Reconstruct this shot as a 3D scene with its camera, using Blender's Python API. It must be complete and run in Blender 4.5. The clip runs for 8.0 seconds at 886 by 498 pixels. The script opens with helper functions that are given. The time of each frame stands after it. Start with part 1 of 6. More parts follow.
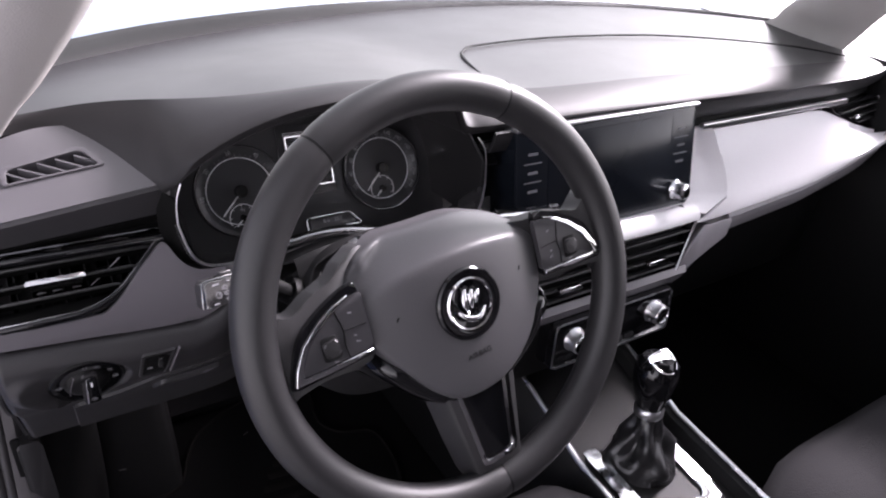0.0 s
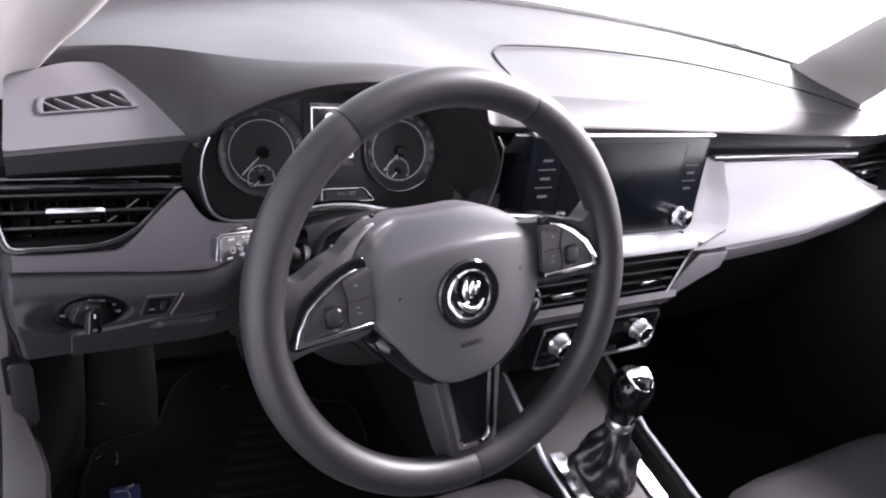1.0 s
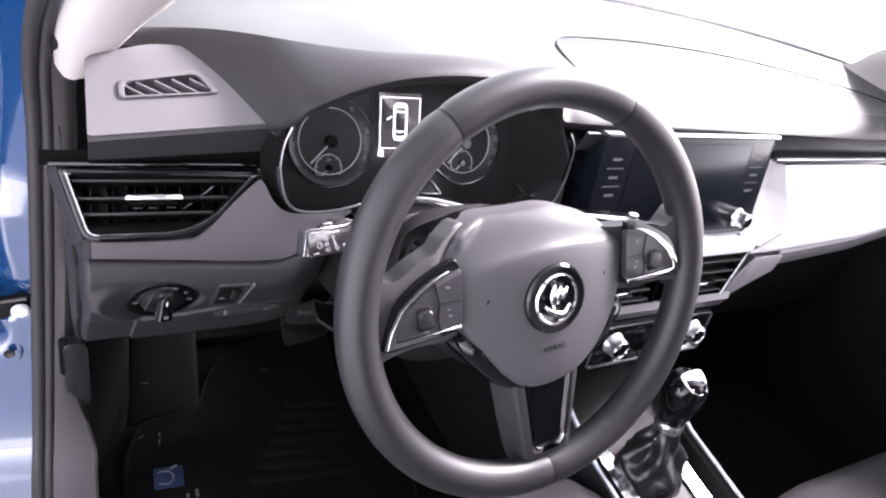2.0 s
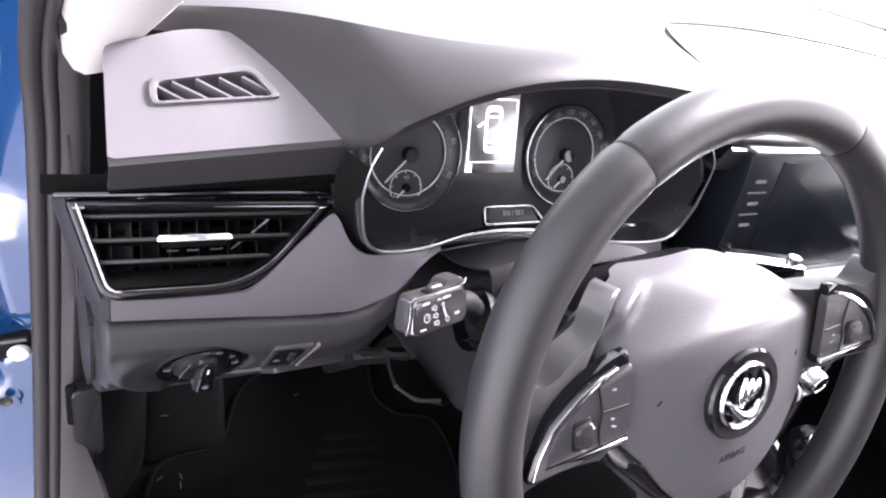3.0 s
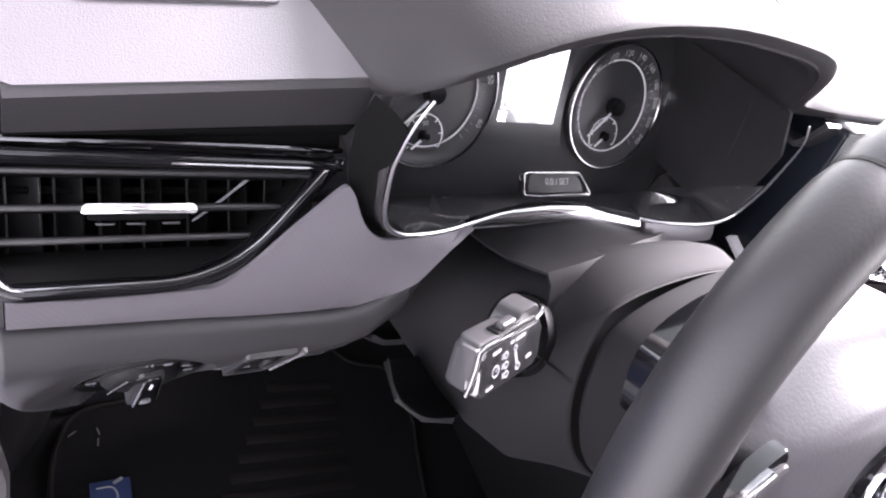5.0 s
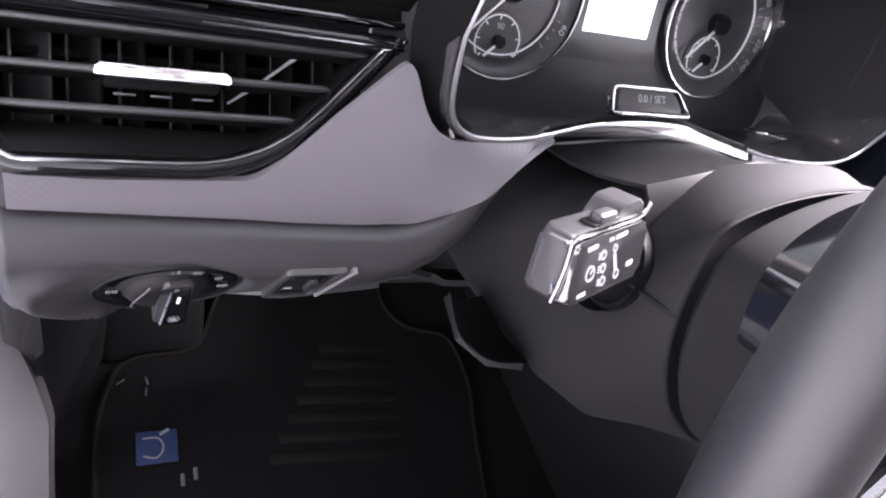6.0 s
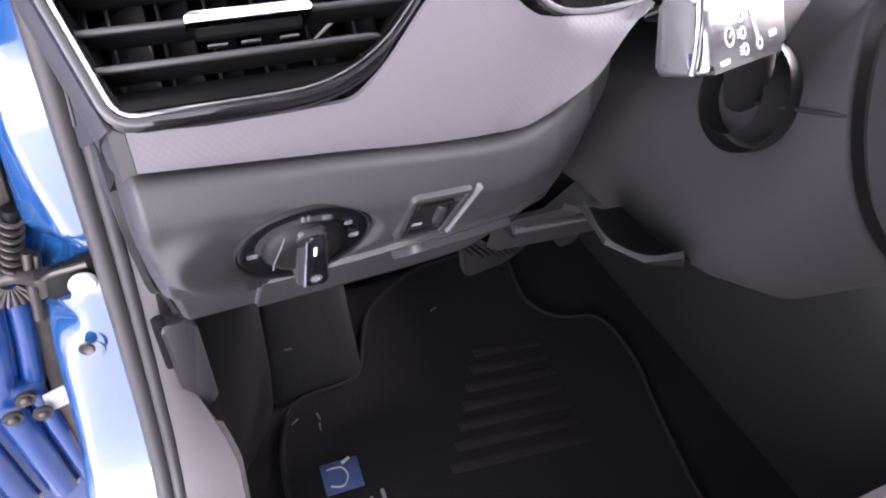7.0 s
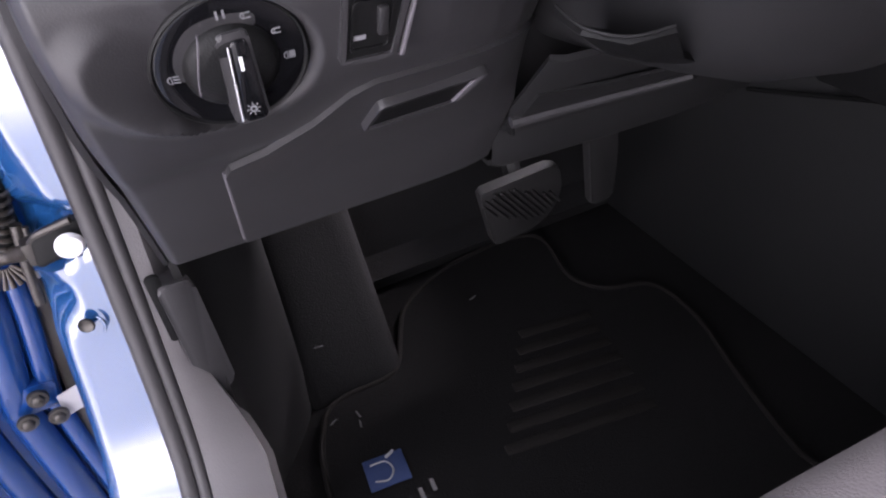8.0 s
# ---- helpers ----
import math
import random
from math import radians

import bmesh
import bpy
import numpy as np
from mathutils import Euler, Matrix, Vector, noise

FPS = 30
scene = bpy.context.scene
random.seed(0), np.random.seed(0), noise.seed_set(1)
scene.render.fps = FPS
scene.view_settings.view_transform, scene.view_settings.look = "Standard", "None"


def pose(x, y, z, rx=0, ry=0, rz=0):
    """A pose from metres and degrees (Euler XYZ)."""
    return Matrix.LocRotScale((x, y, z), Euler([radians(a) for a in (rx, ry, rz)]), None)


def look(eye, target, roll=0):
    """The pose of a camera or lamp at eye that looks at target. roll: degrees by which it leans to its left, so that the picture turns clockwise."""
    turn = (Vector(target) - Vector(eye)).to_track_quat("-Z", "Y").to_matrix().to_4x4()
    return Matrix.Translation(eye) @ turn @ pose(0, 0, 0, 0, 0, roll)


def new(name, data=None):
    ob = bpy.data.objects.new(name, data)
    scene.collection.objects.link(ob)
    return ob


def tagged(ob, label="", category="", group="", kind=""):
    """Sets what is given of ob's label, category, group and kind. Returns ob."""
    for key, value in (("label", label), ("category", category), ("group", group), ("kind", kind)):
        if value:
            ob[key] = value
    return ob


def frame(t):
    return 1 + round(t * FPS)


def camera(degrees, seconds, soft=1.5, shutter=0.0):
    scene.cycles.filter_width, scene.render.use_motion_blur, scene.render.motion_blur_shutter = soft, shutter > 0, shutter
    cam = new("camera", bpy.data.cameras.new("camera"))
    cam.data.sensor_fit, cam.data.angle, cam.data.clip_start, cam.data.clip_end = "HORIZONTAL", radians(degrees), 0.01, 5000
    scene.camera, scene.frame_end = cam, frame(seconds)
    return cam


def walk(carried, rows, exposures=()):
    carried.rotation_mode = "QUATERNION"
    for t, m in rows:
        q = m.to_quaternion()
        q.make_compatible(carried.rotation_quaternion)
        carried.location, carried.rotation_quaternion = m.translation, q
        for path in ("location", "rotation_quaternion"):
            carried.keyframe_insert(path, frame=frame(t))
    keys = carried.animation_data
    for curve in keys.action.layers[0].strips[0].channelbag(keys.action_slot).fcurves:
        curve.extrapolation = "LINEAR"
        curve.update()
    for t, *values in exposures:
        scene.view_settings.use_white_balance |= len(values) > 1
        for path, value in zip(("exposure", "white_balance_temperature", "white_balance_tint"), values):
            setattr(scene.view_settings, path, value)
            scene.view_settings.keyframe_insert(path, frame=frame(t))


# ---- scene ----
cam = camera(65.9, 8.0, soft=2.1)
PATH = [
    (0.0, (-0.2779, -0.3523, 1.2152), (0.2085, 0.3449, 0.7079), 5.98),
    (0.5, (-0.2905, -0.3598, 1.2276), (0.1875, 0.3332, 0.7066), 12.47),
    (1.0, (-0.3003, -0.3615, 1.2254), (0.1929, 0.3216, 0.7056), 15.24),
    (1.5, (-0.3184, -0.3573, 1.2224), (0.1763, 0.3203, 0.6968), 15.79),
    (2.0, (-0.3528, -0.3140, 1.2173), (0.1326, 0.3554, 0.6728), 17.45),
    (2.2, (-0.3650, -0.2854, 1.2101), (0.1154, 0.3856, 0.6631), 18.17),
    (3.3, (-0.3398, -0.0921, 1.1377), (0.1395, 0.5449, 0.5507), 19.44),
    (3.5, (-0.3309, -0.0676, 1.1272), (0.1733, 0.5488, 0.5391), 20.43),
    (4.0, (-0.3110, -0.0218, 1.1098), (0.2219, 0.5604, 0.5121), 22.65),
    (4.5, (-0.3249, -0.0140, 1.1034), (0.2258, 0.5434, 0.4983), 25.48),
    (4.7, (-0.3403, -0.0064, 1.1031), (0.2295, 0.5066, 0.4767), 29.17),
    (5.8, (-0.3152, 0.0111, 1.0382), (0.1812, 0.5486, 0.3713), 32.00),
    (6.0, (-0.3130, 0.0056, 1.0296), (0.1713, 0.5359, 0.3482), 29.18),
    (6.5, (-0.3113, -0.0078, 1.0014), (0.0741, 0.5754, 0.3004), 14.94),
    (7.0, (-0.3161, -0.0277, 0.9766), (0.0112, 0.6147, 0.2982), 4.26),
    (7.5, (-0.3109, -0.0663, 0.9213), (-0.0157, 0.6443, 0.2985), -4.59),
    (8.0, (-0.2946, -0.0800, 0.8600), (-0.0226, 0.6660, 0.2688), -7.96),
]
walk(cam, [(t, look(eye, target, roll)) for t, eye, target, roll in PATH],
     [(0.0, 2.08, 6480, 22), (1.0, 2.55, 6480, 22), (2.0, 3.1, 6480, 22), (3.5, 3.5, 6480, 22), (5.0, 3.57, 6480, 22), (6.0, 3.72, 6480, 22), (6.5, 4.05, 6480, 22), (7.0, 4.4, 6480, 22), (7.5, 4.3, 6480, 22), (8.0, 3.65, 6480, 22)])

# ---- world, sun, large lights and exposure ----
world = bpy.data.worlds.new("sky")
scene.world = world
world.use_nodes = True
wn = world.node_tree
sky = wn.nodes.new("ShaderNodeTexSky")
sky.sky_type = "NISHITA"
sky.sun_disc = False
sky.sun_elevation = radians(35)
sky.sun_rotation = radians(76)
hsv = wn.nodes.new("ShaderNodeHueSaturation")
hsv.inputs["Saturation"].default_value = 0.16
wn.links.new(sky.outputs["Color"], hsv.inputs["Color"])
wn.links.new(hsv.outputs["Color"], wn.nodes["Background"].inputs["Color"])
wn.nodes["Background"].inputs["Strength"].default_value = 0.12
sun_data = bpy.data.lights.new("sun", "SUN")
sun_data.energy = 3.6
sun_data.angle = radians(20)
sun_data.color = (1.0, 0.965, 1.0)
sun = new("sun", sun_data)
sun.matrix_world = look((0.3 + 7.95, 0.3 + 1.98, 0.9 + 5.74), (0.3, 0.3, 0.9))

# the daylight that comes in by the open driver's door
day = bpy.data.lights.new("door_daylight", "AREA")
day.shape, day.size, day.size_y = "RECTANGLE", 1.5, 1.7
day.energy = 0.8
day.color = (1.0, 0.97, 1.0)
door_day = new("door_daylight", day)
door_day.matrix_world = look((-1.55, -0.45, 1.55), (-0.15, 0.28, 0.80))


# ---- materials ----
def shader(name, base, rough=0.5, metal=0.0, grain=0.0, grain_size=900.0, stain=0.08, stain_size=9.0, coat=0.0, spec=0.5, rough_var=0.08, ior=1.5):
    m = bpy.data.materials.new(name)
    m.use_nodes = True
    t = m.node_tree
    b = t.nodes["Principled BSDF"]
    b.inputs["Metallic"].default_value = metal
    b.inputs["Specular IOR Level"].default_value = spec
    b.inputs["Coat Weight"].default_value = coat
    b.inputs["IOR"].default_value = ior
    b.inputs["Coat Roughness"].default_value = 0.04
    co = t.nodes.new("ShaderNodeTexCoord")
    big = t.nodes.new("ShaderNodeTexNoise")
    big.inputs["Scale"].default_value = stain_size
    big.inputs["Detail"].default_value = 6
    t.links.new(co.outputs["Object"], big.inputs["Vector"])
    mix = t.nodes.new("ShaderNodeMix")
    mix.data_type = "RGBA"
    mix.inputs["A"].default_value = (*[c * (1 - stain) for c in base], 1)
    mix.inputs["B"].default_value = (*[min(1, c * (1 + stain)) for c in base], 1)
    t.links.new(big.outputs["Fac"], mix.inputs["Factor"])
    t.links.new(mix.outputs["Result"], b.inputs["Base Color"])
    rm = t.nodes.new("ShaderNodeMapRange")
    rm.inputs["To Min"].default_value = max(0.0, rough - rough_var)
    rm.inputs["To Max"].default_value = min(1.0, rough + rough_var)
    t.links.new(big.outputs["Fac"], rm.inputs["Value"])
    t.links.new(rm.outputs["Result"], b.inputs["Roughness"])
    if grain > 0:
        v = t.nodes.new("ShaderNodeTexVoronoi")
        v.inputs["Scale"].default_value = grain_size
        t.links.new(co.outputs["Object"], v.inputs["Vector"])
        bump = t.nodes.new("ShaderNodeBump")
        bump.inputs["Strength"].default_value = grain
        bump.inputs["Distance"].default_value = 0.0004
        t.links.new(v.outputs["Distance"], bump.inputs["Height"])
        t.links.new(bump.outputs["Normal"], b.inputs["Normal"])
    return m


SOFT = shader("soft_touch_plastic", (0.022, 0.021, 0.0228), 0.41, grain=0.14, grain_size=700)
# Dimmer copy of the soft-touch plastic: the slope's shade is in its colour.
HOOD = shader("dim_soft_touch", (0.0180, 0.0172, 0.0185), 0.55, grain=0.16, grain_size=800, spec=0.26)
HARD = shader("hard_plastic", (0.0245, 0.0234, 0.0254), 0.5, grain=0.10, grain_size=1100)
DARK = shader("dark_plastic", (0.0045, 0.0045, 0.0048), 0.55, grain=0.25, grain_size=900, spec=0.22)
BLACK = shader("gloss_black", (0.005, 0.005, 0.006), 0.09, coat=0.35, spec=0.32, rough_var=0.04)
CHROME = shader("chrome", (0.82, 0.82, 0.84), 0.10, metal=1.0, rough_var=0.05, stain=0.04)
BRIGHT = shader("brushed_bright_trim", (0.78, 0.77, 0.79), 0.30, metal=1.0, rough_var=0.08, stain=0.05)
BAND = shader("pale_grey_band", (0.32, 0.308, 0.325), 0.45, grain=0.3, grain_size=500, stain=0.05)
GLOSSDARK = shader("satin_black", (0.040, 0.039, 0.041), 0.24, coat=1.0, rough_var=0.10, stain=0.25, stain_size=22)
HEEL = shader("heel_pad", (0.0058, 0.0050, 0.0047), 0.8, grain=0.8, grain_size=500, stain=0.3, spec=0.1)
LINING = shader("footwell_lining", (0.0066, 0.0063, 0.0067), 0.9, grain=0.9, grain_size=700, stain=0.25, spec=0.15)
SMOKED = shader("smoked_chrome", (0.085, 0.085, 0.09), 0.09, metal=1.0, rough_var=0.03, stain=0.04)
SATIN = shader("satin_chrome", (0.62, 0.62, 0.64), 0.28, metal=1.0, rough_var=0.06, stain=0.04)
TRIM = shader("textured_grey_trim", (0.105, 0.098, 0.108), 0.36, stain=0.05)


def stamped(m, pitch, depth):
    """Rows of small stamped diamonds over the material."""
    t = m.node_tree
    co = t.nodes["Texture Coordinate"]
    xyz = t.nodes.new("ShaderNodeSeparateXYZ")
    t.links.new(co.outputs["Object"], xyz.inputs["Vector"])

    def calc(op, a, b=None):
        n = t.nodes.new("ShaderNodeMath")
        n.operation = op
        for k, v in enumerate((a, b)):
            if v is None:
                continue
            if isinstance(v, float):
                n.inputs[k].default_value = v
            else:
                t.links.new(v, n.inputs[k])
        return n.outputs["Value"]
    u = calc("MULTIPLY", xyz.outputs["X"], 2 * math.pi / pitch)
    v = calc("MULTIPLY", xyz.outputs["Z"], 1.6 * math.pi / pitch)
    h = calc("MULTIPLY", calc("SINE", u), calc("SINE", v))
    bump = t.nodes.new("ShaderNodeBump")
    bump.inputs["Strength"].default_value = 1.0
    bump.inputs["Distance"].default_value = depth
    t.links.new(h, bump.inputs["Height"])
    t.links.new(bump.outputs["Normal"], t.nodes["Principled BSDF"].inputs["Normal"])


stamped(TRIM, 0.0031, 0.000029)
SILVER = shader("silver_trim", (0.79, 0.772, 0.792), 0.35, grain=0.3, grain_size=420, stain=0.04)
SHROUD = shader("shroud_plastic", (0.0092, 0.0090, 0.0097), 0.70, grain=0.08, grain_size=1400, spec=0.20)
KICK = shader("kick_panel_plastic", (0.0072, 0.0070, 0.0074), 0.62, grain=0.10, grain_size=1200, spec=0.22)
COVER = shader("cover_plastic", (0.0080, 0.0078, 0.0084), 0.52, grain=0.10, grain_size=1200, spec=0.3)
SEALGREY = shader("grey_rubber", (0.036, 0.034, 0.036), 0.5, grain=0.2, grain_size=500, spec=0.4)
SILLGREY = shader("sill_plastic", (0.092, 0.086, 0.090), 0.5, grain=0.3, grain_size=800)
POD = shader("corner_panel_plastic", (0.088, 0.084, 0.0905), 0.40, grain=0.25, grain_size=1300)
SLAT = shader("slat_plastic", (0.017, 0.0165, 0.0176), 0.42)
# Near black, so that vents, recesses and joints read as unlit depth.
DUCT = shader("recess_black", (0.0025, 0.0025, 0.0025), 0.9, spec=0.1)
STITCH = shader("grey_thread", (0.16, 0.16, 0.17), 0.9)
LEATHER = shader("wheel_leather", (0.0145, 0.0140, 0.0153), 0.46, grain=0.08, grain_size=620)
KEYGREY = shader("key_panel_plastic", (0.030, 0.029, 0.032), 0.38, grain=0.06, grain_size=900, stain=0.10)
SPOKE = shader("spoke_plastic", (0.025, 0.0242, 0.0258), 0.50, grain=0.1, grain_size=900)
GAITER = shader("gaiter_leather", (0.012, 0.012, 0.013), 0.30, grain=0.3, grain_size=420, coat=0.3)
PAD = shader("airbag_cover", (0.070, 0.0675, 0.0725), 0.40, grain=0.14, grain_size=650)
RUBBER = shader("rubber_seal", (0.011, 0.0105, 0.011), 0.6, grain=0.2, grain_size=500, spec=0.3)
CARPET = shader("carpet", (0.0040, 0.0038, 0.0040), 0.95, grain=1.0, grain_size=700, stain=0.3, spec=0.08)
FABRIC = shader("seat_fabric", (0.031, 0.0295, 0.0318), 0.85, grain=0.8, grain_size=520, stain=0.12, spec=0.2)
PILLAR = shader("pale_pillar_trim", (0.45, 0.432, 0.42), 0.7, grain=0.4, grain_size=600)
PAINT = shader("blue_car_paint", (0.007, 0.052, 0.165), 0.24, coat=1.0, stain=0.06, rough_var=0.05)
PAINT.node_tree.nodes["Principled BSDF"].inputs["Coat IOR"].default_value = 2.3
# Darker, duller copy of the car paint; the door's shade is in its colour.
DIMPAINT = shader("blue_car_paint_dim", (0.004, 0.030, 0.135), 0.22, coat=0.35, stain=0.12, stain_size=30)
GREASE = shader("greasy_brown_metal", (0.040, 0.034, 0.030), 0.38, metal=0.4, stain=0.5, stain_size=45, grain=0.4, grain_size=300)
RINGMETAL = shader("dark_polished_ring", (0.30, 0.30, 0.31), 0.14, metal=1.0, rough_var=0.04, stain=0.05)
LINT = shader("pale_lint", (0.075, 0.073, 0.075), 0.9)
STEEL = shader("bare_steel", (0.065, 0.060, 0.056), 0.42, metal=0.8, stain=0.3, stain_size=60)
DIAL = shader("dial_face", (0.034, 0.034, 0.036), 0.38)
SYMBOL = shader("grey_print", (0.14, 0.14, 0.15), 0.5)
DIALPRINT = shader("dial_print", (0.34, 0.34, 0.35), 0.5)
PRINT = shader("white_print", (0.75, 0.75, 0.76), 0.5)
DISPLAY = shader("display_glass", (0.010, 0.011, 0.014), 0.15, coat=1.0, spec=0.8, rough_var=0.04, ior=2.0)
DISPLAY.node_tree.nodes["Principled BSDF"].inputs["Coat IOR"].default_value = 1.75
KEYFACE = shader("key_face", (0.012, 0.012, 0.013), 0.20, coat=1.0, spec=1.0, rough_var=0.05, ior=2.2)
SCREEN = shader("screen_glass", (0.008, 0.010, 0.014), 0.22, spec=0.25, rough_var=0.04)
CEMENT = shader("hall_floor", (0.480, 0.472, 0.468), 0.5, stain=0.12, stain_size=1.5)
BADGE = shader("badge_fabric", (0.004, 0.015, 0.060), 0.8, grain=0.5)


def glow(name, colour, strength):
    m = bpy.data.materials.new(name)
    m.use_nodes = True
    b = m.node_tree.nodes["Principled BSDF"]
    b.inputs["Base Color"].default_value = (0.02, 0.02, 0.02, 1)
    b.inputs["Emission Color"].default_value = (*colour, 1)
    b.inputs["Emission Strength"].default_value = strength
    return m


LCD = glow("lcd_white", (0.93, 0.95, 1.0), 0.5)


def clear(name, gloss, tint=(1, 1, 1)):
    m = bpy.data.materials.new(name)
    m.use_nodes = True
    t = m.node_tree
    t.nodes.remove(t.nodes["Principled BSDF"])
    a = t.nodes.new("ShaderNodeBsdfTransparent")
    a.inputs["Color"].default_value = (*tint, 1)
    g = t.nodes.new("ShaderNodeBsdfGlossy")
    g.inputs["Roughness"].default_value = 0.03
    mx = t.nodes.new("ShaderNodeMixShader")
    mx.inputs["Fac"].default_value = gloss
    t.links.new(a.outputs["BSDF"], mx.inputs[1])
    t.links.new(g.outputs["BSDF"], mx.inputs[2])
    t.links.new(mx.outputs["Shader"], t.nodes["Material Output"].inputs["Surface"])
    return m


GLASS = clear("windscreen_glass", 0.04, (0.96, 0.98, 0.97))
LENS = clear("cluster_lens", 0.020)


# ---- mesh helpers ----
def finish(bm, sharp=40):
    bmesh.ops.recalc_face_normals(bm, faces=bm.faces)
    for f in bm.faces:
        f.smooth = True
    for e in bm.edges:
        if len(e.link_faces) == 2 and e.calc_face_angle(0) > radians(sharp):
            e.smooth = False


def part(name, bm, material, parent=None, label="", sharp=40, local=False):
    finish(bm, sharp)
    me = bpy.data.meshes.new(name)
    bm.to_mesh(me)
    bm.free()
    me.materials.append(material)
    ob = new(name, me)
    if parent is not None:
        ob.parent = parent
        if parent.data is None and not local:
            ob.matrix_parent_inverse = parent.matrix_basis.inverted()
    if label:
        ob["label"] = label
    return ob


def thing(name, label, category, m=None, group="", kind=""):
    ob = new(name)
    if m is not None:
        ob.matrix_basis = m
    return tagged(ob, label, category, group, kind)


def sheet(rows, thick=0.0, closed=False, flip=False):
    """A grid of points, thickened along its normals."""
    bm = bmesh.new()
    vs = [[bm.verts.new(p) for p in r] for r in rows]
    n = len(vs[0])
    for a, b in zip(vs, vs[1:]):
        for i in range(n if closed else n - 1):
            j = (i + 1) % n
            bm.faces.new((a[i], a[j], b[j], b[i]))
    bmesh.ops.recalc_face_normals(bm, faces=bm.faces)
    if flip:
        bmesh.ops.reverse_faces(bm, faces=bm.faces)
    if thick:
        bm.normal_update()
        top = list(bm.faces)
        norms = {v: v.normal.copy() for v in bm.verts}
        edges = [e for e in bm.edges if e.is_boundary]
        twin = {v: bm.verts.new(v.co - norms[v] * thick) for v in list(bm.verts)}
        for f in top:
            bm.faces.new([twin[v] for v in reversed(f.verts)])
        for e in edges:
            a, b = e.verts
            bm.faces.new((a, b, twin[b], twin[a]))
    return bm


def prism(outline, depth, m=Matrix(), bevel=0.0, segments=2):
    """A flat outline (x, y), from z = -depth to z = 0, with rounded upper and lower edges."""
    bm = bmesh.new()
    low = [bm.verts.new((x, y, -depth)) for x, y in outline]
    top = [bm.verts.new((x, y, 0)) for x, y in outline]
    ft = bm.faces.new(top)
    fl = bm.faces.new(low[::-1])
    n = len(outline)
    for i in range(n):
        bm.faces.new((low[i], low[(i + 1) % n], top[(i + 1) % n], top[i]))
    if bevel:
        es = list(set(ft.edges) | set(fl.edges))
        bmesh.ops.bevel(bm, geom=es, offset=bevel, segments=segments, profile=0.5, affect="EDGES", clamp_overlap=True)
    bm.transform(m)
    return bm


def box(sx, sy, sz, m=Matrix(), bevel=0.0, segments=2):
    bm = bmesh.new()
    bmesh.ops.create_cube(bm, size=1)
    bmesh.ops.scale(bm, vec=(sx, sy, sz), verts=bm.verts)
    if bevel:
        bmesh.ops.bevel(bm, geom=list(bm.edges), offset=bevel, segments=segments, profile=0.5, affect="EDGES", clamp_overlap=True)
    bm.transform(m)
    return bm


def smooth_path(pts, steps=6, closed=False):
    """Points on a smooth curve through the given ones."""
    pts = [Vector(p) for p in pts]
    n = len(pts)
    out = []
    for i in range(n if closed else n - 1):
        p1, p2 = pts[i], pts[(i + 1) % n]
        p0 = pts[(i - 1) % n] if closed or i > 0 else p1
        p3 = pts[(i + 2) % n] if closed or i + 2 < n else p2
        for k in range(steps):
            s = k / steps
            out.append(0.5 * ((2 * p1) + (p2 - p0) * s + (2 * p0 - 5 * p1 + 4 * p2 - p3) * s * s + (3 * p1 - p0 - 3 * p2 + p3) * s ** 3))
    if not closed:
        out.append(pts[-1])
    return out


def tube(pts, radius, sides=10, closed=False, flat=1.0, caps=True):
    """A round or flattened bar along a path; radius may be a list."""
    pts = [Vector(p) for p in pts]
    n = len(pts)
    rad = radius if isinstance(radius, (list, tuple)) else [radius] * n
    bm = bmesh.new()
    rings = []
    up = None
    for i, p in enumerate(pts):
        a = pts[(i - 1) % n] if closed or i > 0 else p
        b = pts[(i + 1) % n] if closed or i + 1 < n else p
        d = (b - a).normalized()
        if up is None:
            up = Vector((0, 0, 1)) if abs(d.z) < 0.9 else Vector((0, 1, 0))
        side = d.cross(up).normalized()
        up = side.cross(d).normalized()
        rings.append([bm.verts.new(p + (side * math.cos(2 * math.pi * k / sides) * flat + up * math.sin(2 * math.pi * k / sides)) * rad[i]) for k in range(sides)])
    for i in range(n if closed else n - 1):
        a, b = rings[i], rings[(i + 1) % n]
        for k in range(sides):
            bm.faces.new((a[k], a[(k + 1) % sides], b[(k + 1) % sides], b[k]))
    if caps and not closed:
        bm.faces.new(rings[0][::-1])
        bm.faces.new(rings[-1])
    return bm


def lathe(profile, m=Matrix(), sides=40):
    """Turns (radius, height) pairs about z."""
    bm = bmesh.new()
    rings = []
    for r, h in profile:
        if r < 1e-6:
            rings.append([bm.verts.new((0, 0, h))])
        else:
            rings.append([bm.verts.new((r * math.cos(2 * math.pi * k / sides), r * math.sin(2 * math.pi * k / sides), h)) for k in range(sides)])
    for a, b in zip(rings, rings[1:]):
        for k in range(sides):
            q = [a[k % len(a)], a[(k + 1) % len(a)], b[(k + 1) % len(b)], b[k % len(b)]]
            q = list(dict.fromkeys(q))
            if len(q) > 2:
                bm.faces.new(q)
    bm.transform(m)
    return bm


